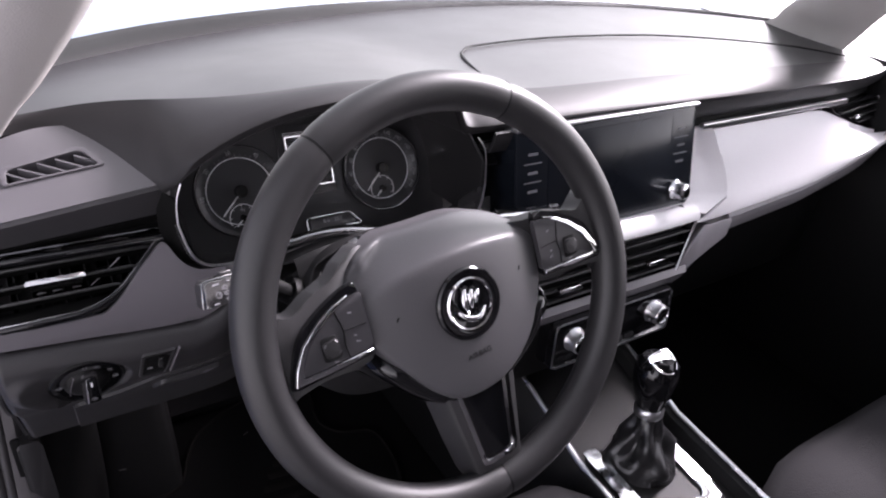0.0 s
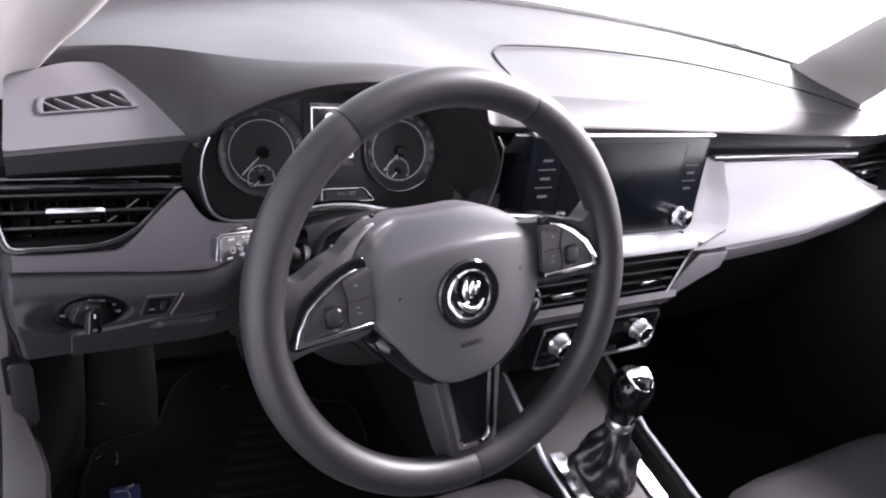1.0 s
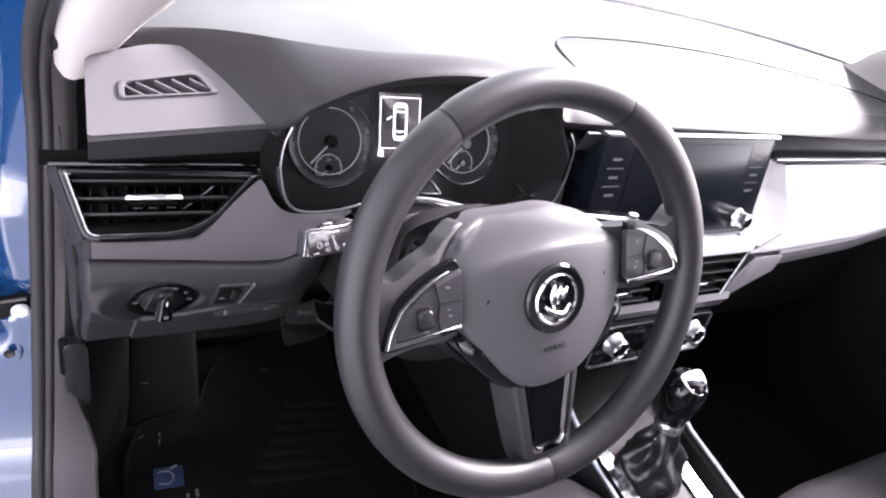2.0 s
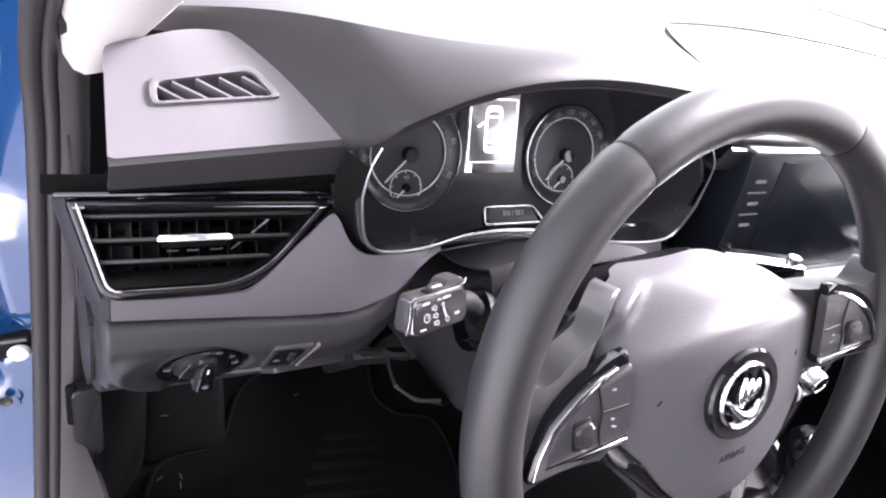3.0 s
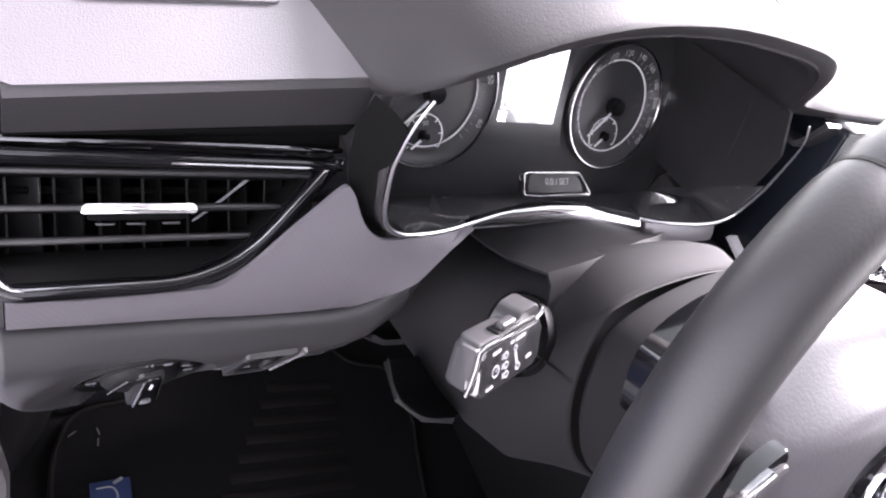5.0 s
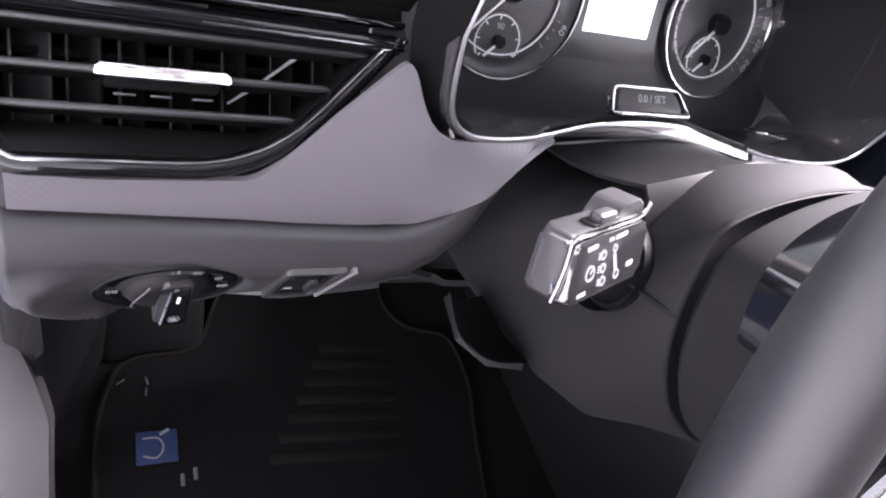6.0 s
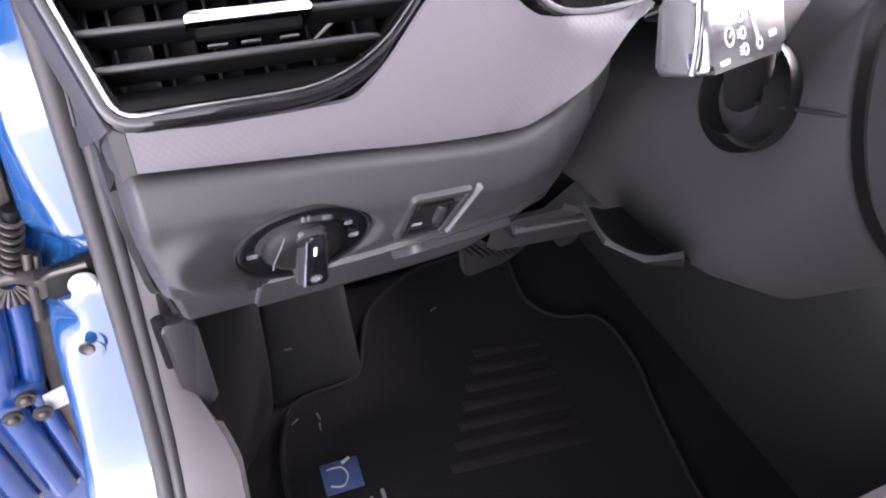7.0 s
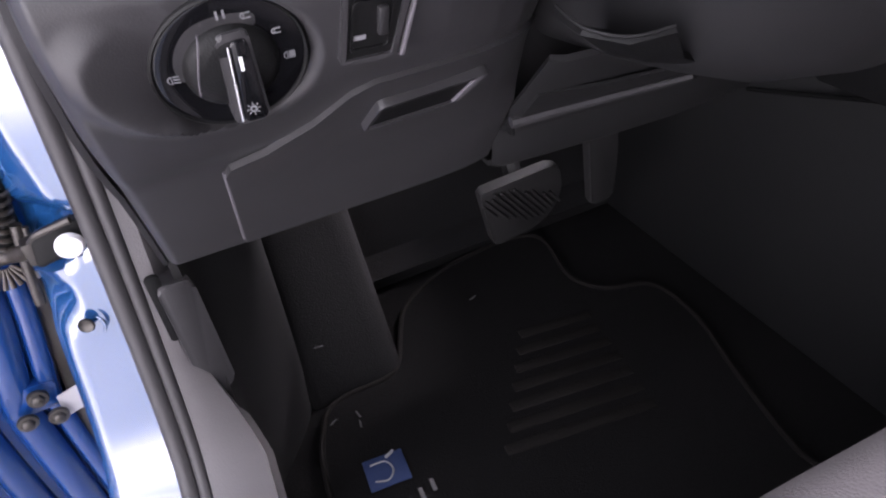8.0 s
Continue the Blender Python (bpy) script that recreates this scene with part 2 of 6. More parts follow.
def rounded(corners, r, steps=5):
    """A polygon with rounded corners; r: one radius or one for each corner."""
    out = []
    n = len(corners)
    for i in range(n):
        p, a, b = Vector(corners[i]), Vector(corners[i - 1]), Vector(corners[(i + 1) % n])
        rr = r[i] if isinstance(r, (list, tuple)) else r
        u, v = (a - p), (b - p)
        rr = min(rr, u.length * 0.45, v.length * 0.45)
        if rr < 1e-5:
            out.append(tuple(p))
            continue
        s, e = p + u.normalized() * rr, p + v.normalized() * rr
        for k in range(steps + 1):
            w = k / steps
            out.append(tuple(s * (1 - w) ** 2 + p * 2 * w * (1 - w) + e * w * w))
    return out


def frame_of(origin, right, up):
    """The matrix of a plane: x along right, y along up, z out of it."""
    x = Vector(right).normalized()
    y = (Vector(up) - x * Vector(up).dot(x)).normalized()
    z = x.cross(y)
    m = Matrix((x, y, z)).transposed().to_4x4()
    m.translation = Vector(origin)
    return m


def ring(outline, inner, depth, m=Matrix(), bevel=0.0):
    """A flat frame between two outlines of the same number of points."""
    bm = bmesh.new()
    n = len(outline)
    lists = [[bm.verts.new((x, y, z)) for x, y in o] for o, z in ((outline, -depth), (outline, 0), (inner, 0), (inner, -depth))]
    for q in range(4):
        a, b = lists[q], lists[(q + 1) % 4]
        for i in range(n):
            bm.faces.new((a[i], a[(i + 1) % n], b[(i + 1) % n], b[i]))
    if bevel:
        es = [e for e in bm.edges if all(v in set(lists[1]) for v in e.verts) or all(v in set(lists[2]) for v in e.verts)]
        bmesh.ops.bevel(bm, geom=es, offset=bevel, segments=2, profile=0.5, affect="EDGES", clamp_overlap=True)
    bm.transform(m)
    return bm


def lerp(a, b, s):
    return a + (b - a) * s


def table(x, rows):
    """Values between rows of (x, value, ...), smoothly joined."""
    if x <= rows[0][0]:
        return rows[0][1:]
    for a, b in zip(rows, rows[1:]):
        if x <= b[0]:
            s = (x - a[0]) / (b[0] - a[0])
            return tuple(lerp(p, q, s) for p, q in zip(a[1:], b[1:]))
    return rows[-1][1:]


def join(*bms):
    """One bmesh out of several."""
    out = bmesh.new()
    for b in bms:
        me = bpy.data.meshes.new("joined")
        b.to_mesh(me)
        b.free()
        out.from_mesh(me)
        bpy.data.meshes.remove(me)
    return out


def resample(outline, n=96):
    """The outline again with n points, evenly spread, from the one at the far left."""
    pts = [Vector((*p, 0)) for p in outline]
    area = sum(a.x * b.y - b.x * a.y for a, b in zip(pts, pts[1:] + pts[:1]))
    if area < 0:
        pts.reverse()
    k = min(range(len(pts)), key=lambda i: pts[i].x + 0.2 * pts[i].y)
    pts = pts[k:] + pts[:k] + [pts[k]]
    seg = [(b - a).length for a, b in zip(pts, pts[1:])]
    total, out, i, run = sum(seg), [], 0, 0.0
    for j in range(n):
        want = total * j / n
        while run + seg[i] < want and i < len(seg) - 1:
            run += seg[i]
            i += 1
        p = pts[i].lerp(pts[i + 1], (want - run) / max(seg[i], 1e-9))
        out.append((p.x, p.y))
    return out


def scaled(outline, d):
    """The outline moved inwards by about d."""
    pts = [Vector((*p, 0)) for p in outline]
    n = len(pts)
    area = sum(a.x * b.y - b.x * a.y for a, b in zip(pts, pts[1:] + pts[:1]))
    sign = 1 if area > 0 else -1
    out = []
    for i, p in enumerate(pts):
        t = (pts[(i + 1) % n] - pts[i - 1]).normalized()
        out.append((p.x - t.y * d * sign, p.y + t.x * d * sign))
    return out


# ---- the hall and the car's shell ----
TAU = radians(24)
CX = 0.345                       # the car's middle


def hall():
    bm = bmesh.new()
    bmesh.ops.create_grid(bm, x_segments=1, y_segments=1, size=150)
    ground = part("ground", bm, CEMENT)
    tagged(ground, "pale polished concrete floor under the car", "ground", kind="structure")


hall()


def mirror(x):
    return 2 * CX - x


BASE = [(-0.36, 0.392), (-0.30, 0.448), (-0.248, 0.494), (-0.107, 0.574), (0.05, 0.633), (0.208, 0.675), (0.404, 0.703), (0.58, 0.692), (0.70, 0.668), (0.809, 0.637), (0.93, 0.572), (1.0, 0.517), (1.06, 0.46)]


def windscreen():
    ws = thing("windscreen", "clear laminated windscreen above the dashboard with a black edge band", "windscreen", pose(CX, 0.7, 0.96), kind="structure")
    rows = []
    for i in range(9):
        s = i / 8
        row = []
        for x, y in [(p.x, p.y) for p in smooth_path([(x, y, 0) for x, y in BASE], 3)]:
            x1 = CX + (x - CX) * 0.80
            y1 = -0.16 + (y - 0.70) * 0.25
            row.append((lerp(x, x1, s), lerp(y + 0.02, y1, s), lerp(0.958, 1.42, s) + 0.03 * math.sin(math.pi * s)))
        rows.append(row)
    g = part("pane", sheet(rows, 0.004), GLASS, ws)
    g.visible_shadow = False
    pts = smooth_path([(x, y + 0.012, 0.955) for x, y in BASE], 3)
    high = [table(p.x, [(-0.36, 0.020), (-0.1, 0.020), (0.2, 0.015), (0.5, 0.008), (0.8, 0.005), (1.06, 0.005)])[0] for p in pts]
    part("edge_band", sheet([[(p.x, p.y - 0.014, 0.955) for p in pts], [(p.x, p.y - 0.008, 0.9625) for p in pts], [(p.x, p.y - 0.003, 0.9625 + 0.6 * h) for p, h in zip(pts, high)], [(p.x, p.y + 0.002, 0.9625 + h) for p, h in zip(pts, high)]], 0.003), DARK, ws, "black ceramic edge band")
    cowl = part("bonnet", sheet([[(p.x, p.y + 0.05, 0.94) for p in pts], [(lerp(p.x, CX, -0.05), p.y + 0.45, 0.955) for p in pts], [(p.x, p.y + 0.95, 0.88) for p in pts]], 0.004), PAINT)
    tagged(cowl, "glossy blue painted car bonnet beyond the windscreen", "bonnet")


windscreen()


def pillar(name, side):
    f = (lambda x: x) if side < 0 else mirror
    th = thing(name, "pale grey fabric-covered windscreen pillar trim", "pillar trim", pose(f(-0.33), 0.45, 0.9), group="pillar trims")
    inner = smooth_path([(-0.302, 0.362, 0.930), (-0.291, 0.335, 0.953), (-0.272, 0.322, 0.981), (-0.250, 0.300, 1.012), (-0.205, 0.222, 1.10), (-0.170, 0.13, 1.2), (-0.145, 0.015, 1.3), (-0.125, -0.14, 1.41)], 4)
    outer = smooth_path([(-0.338, 0.352, 0.912), (-0.338, 0.340, 0.944), (-0.329, 0.310, 0.982), (-0.313, 0.275, 1.022), (-0.270, 0.175, 1.13), (-0.234, 0.075, 1.23), (-0.205, -0.03, 1.33), (-0.185, -0.17, 1.43)], 4)
    rows = []
    for k, (a, b) in enumerate(zip(inner, outer)):
        if side > 0:                      # its foot runs forward to the windscreen's corner
            u = 1 - k / (len(inner) - 1)
            a = a + Vector((-0.044, 0.125, 0.012)) * u
            b = b + Vector((-0.010, -0.02, 0.0)) * u
        m = (a + b) / 2
        rows.append([(f(p.x), p.y, p.z) for p in (a + Vector((0.006, 0.05, 0.03)) * (1.0 if side < 0 else 0.4), a + Vector((0.004, 0.012, 0.008)), a, lerp(a, m, 0.5) + Vector((0.002, -0.009, -0.005)), m + Vector((0.0, -0.012, -0.006)), lerp(m, b, 0.6) + Vector((0, -0.008, -0.004)), b, b + Vector((-0.006, 0.012, 0.006)), b + Vector((-0.004, 0.07, 0.05)))])
    part("cover", sheet(rows, 0, closed=True), PILLAR, th, sharp=70)


pillar("pillar_trim", -1)
pillar("pillar_trim", 1)


def shell():
    roof = part("roof_lining", sheet([[(CX + u * (0.62), y, 1.43 + 0.03 * math.cos(u * 1.5)) for u in (-1, -0.5, 0, 0.5, 1)] for y in (-0.16, -0.7, -1.3, -1.9)], 0.03), PILLAR)
    tagged(roof, "pale grey fabric roof lining over the cabin", "roof lining", kind="structure")
    back = part("cabin_rear", sheet([[(CX + u * 0.75, -1.9, z) for u in (-1, 0, 1)] for z in (0.28, 0.8, 1.45)], 0.03), FABRIC)
    tagged(back, "dark rear bulkhead of the cabin", "bulkhead", kind="structure")
    fl = part("cabin_floor", sheet([[(x, y, z) for x in (-0.36, -0.1, 0.2, 0.5, 0.8, 1.06)] for y, z in ((-1.9, 0.30), (0.30, 0.298), (0.52, 0.299), (0.64, 0.30), (0.74, 0.42), (0.80, 0.60), (0.80, 0.93))], 0.02), CARPET)
    tagged(fl, "black carpeted cabin floor rising to the bulkhead", "floor", kind="structure")
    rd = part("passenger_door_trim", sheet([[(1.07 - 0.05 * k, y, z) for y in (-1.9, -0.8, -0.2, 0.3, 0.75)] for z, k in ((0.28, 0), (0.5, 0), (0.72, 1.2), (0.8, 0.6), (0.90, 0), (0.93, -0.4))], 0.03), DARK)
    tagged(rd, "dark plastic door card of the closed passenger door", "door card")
    rear_left = part("rear_side_trim", sheet([[(-0.40, y, z) for y in (-1.9, -1.3, -0.85)] for z in (0.28, 0.8, 1.4)], 0.03), DARK)
    tagged(rear_left, "dark plastic trim beside the rear seat", "side trim")


shell()


# ---- dashboard ----
FRONT = [(-0.345, 0.345, 0.950), (-0.285, 0.342, 0.953), (-0.245, 0.325, 0.955), (-0.215, 0.292, 0.948), (-0.192, 0.255, 0.937), (-0.178, 0.230, 0.932), (-0.165, 0.208, 0.955), (-0.150, 0.2, 0.970), (-0.115, 0.2, 0.987), (-0.07, 0.2, 1.0),
         (-0.01, 0.2, 1.006), (0.06, 0.2, 1.003), (0.092, 0.2, 0.998), (0.110, 0.202, 0.988), (0.121, 0.207, 0.972), (0.130, 0.213, 0.959), (0.142, 0.216, 0.954), (0.168, 0.211, 0.955), (0.25, 0.205, 0.957), (0.36, 0.204, 0.956), (0.5, 0.203, 0.953), (0.9, 0.21, 0.942), (1.05, 0.24, 0.935)]
CREASE = [(-0.345, 0.365, 0.957), (-0.285, 0.36, 0.960), (-0.25, 0.345, 0.970), (-0.205, 0.318, 0.983), (-0.14, 0.28, 0.990), (-0.08, 0.25, 0.999), (-0.01, 0.24, 1.007), (0.06, 0.25, 1.001), (0.11, 0.27, 0.990), (0.16, 0.275, 0.978), (0.21, 0.27, 0.970), (0.28, 0.265, 0.967), (0.5, 0.26, 0.966), (0.9, 0.26, 0.955), (1.05, 0.28, 0.945)]
FRONT = [tuple(p) for p in smooth_path(FRONT, 3)]
CREASE = [tuple(p) for p in smooth_path(CREASE, 4)]
DASH = thing("dashboard", "dark grey soft-touch dashboard with pale trim panel and chrome strips", "dashboard", pose(CX, 0.3, 0.6))


def dashboard():
    def even(rows3, width):
        """Even steps along x, evened out over the given width."""
        out = []
        for k in range(281):
            x = -0.345 + 0.005 * k
            q = [table(x + width * d / 4, rows3) for d in range(-4, 5)]
            w = [1 - abs(d) / 5 for d in range(-4, 5)]
            out.append((x, *[sum(a * v[c] for a, v in zip(w, q)) / sum(w) for c in range(len(q[0]))]))
        return out
    lip, crest, base = even(FRONT, 0.006), even(CREASE, 0.05), even(BASE, 0.06)
    rows = []
    for (x, fy, fz), (_, cy, cz), (_, by) in zip(lip, crest, base):
        row = [(x, fy + 0.012, fz - 0.016), (x, fy + 0.002, fz - 0.009), (x, fy, fz - 0.003), (x, fy + 0.003, fz)]
        for s in (0.25, 0.5, 0.75, 0.94, 1.0):
            row.append((x, lerp(fy + 0.003, cy, s), lerp(fz, cz, s) + 0.003 * math.sin(math.pi * s)))
        for s in (0.02, 0.15, 0.3, 0.5, 0.7, 0.85, 1.0):
            e = s * s * (3 - 2 * s)
            row.append((x, lerp(cy, by, s), lerp(cz, 0.962, lerp(s, e, 0.35)) + 0.002 * math.sin(2 * math.pi * s) * s))
        rows.append(row)
    part("top_pad", sheet([r[8:] for r in rows], 0.004), SOFT, DASH, "dark grey grained soft top", sharp=60)
    # one piece with the top pad, set in the dimmer copy for its shade
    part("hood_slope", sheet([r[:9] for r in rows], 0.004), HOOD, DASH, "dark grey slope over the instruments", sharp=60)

    # the panel beside the driver's pillar, with its slot
    m = frame_of((-0.26, 0.234, 0.922), (1, 0.045, 0.083), (0, 0.082, 0.0315))
    outer = rounded([(-0.0665, 0.001), (0.084, 0.001), (0.059, 0.058), (0.036, 0.098), (0.0, 0.104), (-0.056, 0.089)], [0.003, 0.002, 0.01, 0.028, 0.03, 0.006])
    slot = rounded([(-0.0320, 0.0400), (0.0405, 0.0400), (0.0310, 0.0625), (-0.0300, 0.0560)], [0.003, 0.004, 0.007, 0.005])
    rim = rounded([(-0.0362, 0.0380), (0.0462, 0.0385), (0.0335, 0.0680), (-0.0345, 0.0600)], [0.004, 0.004, 0.010, 0.006])
    n = 96
    o, i = resample(outer, n), resample(slot, n)
    part("corner_panel", ring(o, i, 0.014, m, 0.002), POD, DASH, "grey corner panel with a demister slot", sharp=8)
    part("slot_frame", ring(resample(rim, n), i, 0.006, m @ pose(0, 0, 0.0022), 0.0012), POD, DASH, "raised grey slot frame")
    part("slot_floor", prism(scaled(slot, -0.002), 0.003, m @ pose(0, 0, -0.0125)), DUCT, DASH)
    for k in range(6):
        xb = -0.0285 + 0.0150 * k                 # where the fin meets the slot's lower edge
        x0, y0, x1, y1 = xb - 0.0215, 0.0590, xb, 0.0398
        if x0 < -0.0310:
            y0 -= (-0.0310 - x0) / 0.0215 * 0.0192
            x0 = -0.0310
        if x1 > 0.0390:
            y1 += (x1 - 0.0390) / 0.0215 * 0.0192
            x1 = 0.0390
        y0 = min(y0, 0.0562 + (x0 + 0.030) * 0.105)
        if y0 - y1 > 0.004:
            fin = sheet([[m @ Vector((x0, y0, z)), m @ Vector((x1, y1, z))] for z in (0.0006, -0.0040, -0.0100)], 0.0017)
            part("slot_slat", fin, POD, DASH)
    part("panel_joint", tube(smooth_path([m @ Vector(p) for p in ((0.0845, 0.0015, 0.0006), (0.072, 0.030, 0.0006), (0.0595, 0.058, 0.0006), (0.046, 0.082, 0.0006), (0.034, 0.096, 0.0004))], 6), 0.0011, 6), DUCT, DASH, "dark joint beside the corner panel")
    # its front lip and, below it, a recess coloured black for its shade
    lip = [m @ Vector((x, 0.001, 0)) for x in (-0.066, -0.03, 0.01, 0.05, 0.083)]
    part("panel_lip", sheet([[p + Vector((0, 0.001, 0.0)) for p in lip], [p + Vector((0, -0.0022, -0.004)) for p in lip], [p + Vector((0, -0.0006, -0.014)) for p in lip], [p + Vector((0, 0.002, lerp(-0.0235, -0.030, k / 4))) for k, p in enumerate(lip)], [p + Vector((0, 0.010, lerp(-0.025, -0.032, k / 4))) for k, p in enumerate(lip)]], 0.002), SOFT, DASH, "grey front lip of the corner panel")
    part("lip_recess", sheet([[p + Vector((0, 0.006, lerp(-0.024, -0.031, k / 4))) for k, p in enumerate(lip)], [(p.x, p.y + 0.010, 0.889) for p in lip], [(p.x, p.y + 0.036, 0.885) for p in lip]], 0.003), DUCT, DASH, "recess over the vent, blackened for its shade")

    # textured trim beside and below the outer vent
    edge = [(-0.334, 0.8195, 0.8375, 0.199, 0.197), (-0.30, 0.8155, 0.834, 0.199, 0.197), (-0.245, 0.809, 0.8335, 0.199, 0.197), (-0.230, 0.8065, 0.8465, 0.199, 0.199), (-0.215, 0.8045, 0.8640, 0.199, 0.203), (-0.194, 0.8025, 0.8840, 0.199, 0.209), (-0.187, 0.802, 0.889, 0.199, 0.211), (-0.183, 0.802, 0.877, 0.1985, 0.209),
            (-0.174, 0.802, 0.863, 0.1975, 0.206), (-0.163, 0.803, 0.855, 0.196, 0.2055), (-0.150, 0.8105, 0.852, 0.194, 0.206), (-0.132, 0.8245, 0.8485, 0.193, 0.2085), (-0.1145, 0.8400, 0.8475, 0.201, 0.2115), (-0.100, 0.8462, 0.848, 0.208, 0.214), (-0.094, 0.8470, 0.848, 0.212, 0.216)]
    rows = []
    for k in range(121):
        x = lerp(-0.3285, -0.094, k / 120)
        q = [table(x + 0.0010 * d, edge) for d in range(-4, 5)]
        zb, zt, yb, yt = [sum(v[c] for v in q) / 9 for c in range(4)]
        if x > -0.1755:
            ly, lz = table(x, [(-0.1755, 0.203, 0.905), (-0.1695, 0.204, 0.880), (-0.162, 0.205, 0.8635), (-0.150, 0.2055, 0.8545), (-0.132, 0.208, 0.8505), (-0.1125, 0.211, 0.8495), (-0.094, 0.215, 0.850)])
            zt, yt = min(zt, lz - 0.0015), min(yt, ly + 0.001)
        row = [(x, yb + 0.010, zb), (x, yb + 0.002, zb)]
        for q in range(9):
            u = q / 8
            z = lerp(zb + 0.001, zt, u)
            (yl,) = table(z, [(0.80, 0.1990), (0.82, 0.1965), (0.84, 0.1975), (0.855, 0.2005), (0.870, 0.2045), (0.889, 0.2110)])
            yr = lerp(yb, yt, u) - 0.004 * math.sin(math.pi * u) * min(1, (zt - zb) / 0.05)
            w = max(0.0, min(1.0, (x + 0.180) / 0.050))
            row.append((x, lerp(yl, yr, w * w * (3 - 2 * w)), z))
        rows.append(row)
    part("trim_end", sheet([[(x, y, z + dz) for z in (0.812, 0.822, 0.831, 0.8375)] for x, y, dz in ((-0.3290, 0.2005, 0.0), (-0.3345, 0.2015, 0.0005), (-0.3385, 0.2120, 0.003), (-0.3430, 0.2500, 0.014), (-0.3450, 0.3300, 0.036))], 0.002), HARD, DASH, "grey end of the trim")
    part("lower_trim", sheet(rows, 0.003), TRIM, DASH, "grey trim with a fine stamped texture", sharp=50)

    # panel with the switches, curving under
    prof = [(0.206, 0.8165), (0.196, 0.8165), (0.189, 0.8135), (0.185, 0.806), (0.184, 0.797), (0.187, 0.784), (0.199, 0.753), (0.211, 0.735), (0.232, 0.713), (0.252, 0.694), (0.284, 0.652), (0.311, 0.614), (0.318, 0.606), (0.330, 0.604)]
    SIDE = ((-0.338, -0.008, 0.020), (-0.335, -0.003, 0.008), (-0.331, 0, 0.003), (-0.30, -0.003, 0.003), (-0.25, -0.0085, 0.003), (-0.2, -0.0145, 0.003), (-0.176, -0.0165, 0.003), (-0.162, -0.0145, 0.004), (-0.148, -0.0085, 0.006), (-0.130, 0.004, 0.012), (-0.112, 0.016, 0.026), (-0.100, 0.022, 0.045))
    dish = frame_of((-0.271, 0.1960, 0.7615), (1, 0, 0), (0, -0.36, 0.933))
    into = dish.inverted()
    reach = [(-180, 0.0625), (-165, 0.0550), (-144, 0.0470), (-111, 0.0392), (-90, 0.0376), (-45, 0.0370), (0, 0.0378), (25, 0.0362), (60, 0.0340), (95, 0.0340), (120, 0.0420), (135, 0.0540), (150, 0.0640), (160, 0.0680), (170, 0.0665), (180, 0.0625)]
    ridge = [(-180, 1.0), (-130, 1.0), (-100, 0.45), (-60, 0.0), (128, 0.0), (140, 0.12), (155, 0.6), (168, 1.0), (180, 1.0)]
    sunk = [(-180, 0.3), (-120, 0.5), (-60, 1.0), (-20, 1.0), (30, 0.8), (60, 0.4), (120, 0.3), (180, 0.3)]

    def dished(p):
        """The panel's surface round the light switch: a sunken rim, and beside it a ridge that falls away outwards."""
        q = into @ p
        r, a = math.hypot(q.x, q.y - 0.001), math.degrees(math.atan2(q.y - 0.001, q.x))
        if r > 0.08:
            return p
        (edge,), (up,), (down,) = table(a, reach), table(a, ridge), table(a, sunk)
        wide = min(0.0120, edge - 0.0300)
        u = max(0.0, min(1.0, (edge - r) / wide))
        v = max(0.0, min(1.0, (r - 0.0305) / max(0.004, edge - wide - 0.0305)))
        u = lerp(u, u * u * (3 - 2 * u), 0.5)
        w = lerp(u, min(u, 1.0 - v), min(1.0, up / 0.5))
        return p + dish.to_3x3() @ Vector((0, 0, 0.0075 * up * u * v - 0.0070 * down * w))
    line = smooth_path([(0, y, z) for y, z in prof], 9)
    rows = []
    for k in range(221):
        x = lerp(-0.338, -0.100, k / 220)
        dz, dy = table(x, SIDE)
        rows.append([dished(Vector((x, p.y + dy, p.z + dz * max(0.0, min(1.0, (p.z - 0.75) / 0.05))))) for p in line])
    part("switch_panel", sheet(rows, 0.004), HARD, DASH, "grey lower panel for the light switch", sharp=50)
    part("side_cap", sheet([[(-0.338, y + 0.020, z - 0.008) for y, z in prof], [(-0.341, y + 0.04, z + 0.004) for y, z in prof], [(-0.342, y + 0.10, z + 0.03) for y, z in prof]], 0.003), HARD, DASH)

    def panel_y(z, x=-0.25):
        return table(-z, [(-c, d) for d, c in prof[3:]])[0] + table(x, [(q[0], q[2]) for q in SIDE])[0]
    # flap below the light switch
    top = [(-0.286, 0.693), (-0.283, 0.699), (-0.265, 0.704), (-0.24, 0.718), (-0.222, 0.734), (-0.210, 0.738), (-0.18, 0.738), (-0.15, 0.738), (-0.130, 0.738), (-0.118, 0.737), (-0.106, 0.734)]
    def flap_y(z, x):
        dy = table(x, [(q[0], q[2]) for q in SIDE])[0]
        return panel_y(z, -0.25) + dy * max(0.25, min(1.0, (z - 0.66) / 0.065)) - 0.0012
    rows = []
    for x, zt in top:
        row = []
        for q in range(9):
            z = lerp(zt, 0.6155, q / 8)
            row.append((x, flap_y(z, x) - 0.0004, z - 0.0004))
        rows.append(row)
    part("fuse_flap", sheet(rows, 0.004), HARD, DASH, "hinged flap below the switch")
    part("flap_edge", tube([(x, flap_y(0.6155, x) - 0.0010, 0.6145) for x, zt in top], 0.0012, 6), TRIM, DASH)
    part("flap_edge", tube([(-0.2865, panel_y(z) - 0.0012, z - 0.0008) for z in (0.693, 0.67, 0.64, 0.6155)], 0.0010, 6), TRIM, DASH)
    m = frame_of((-0.178, 0.2290, 0.7105), (1, 0.04, 0.0), (0.0, -0.70, 0.72))
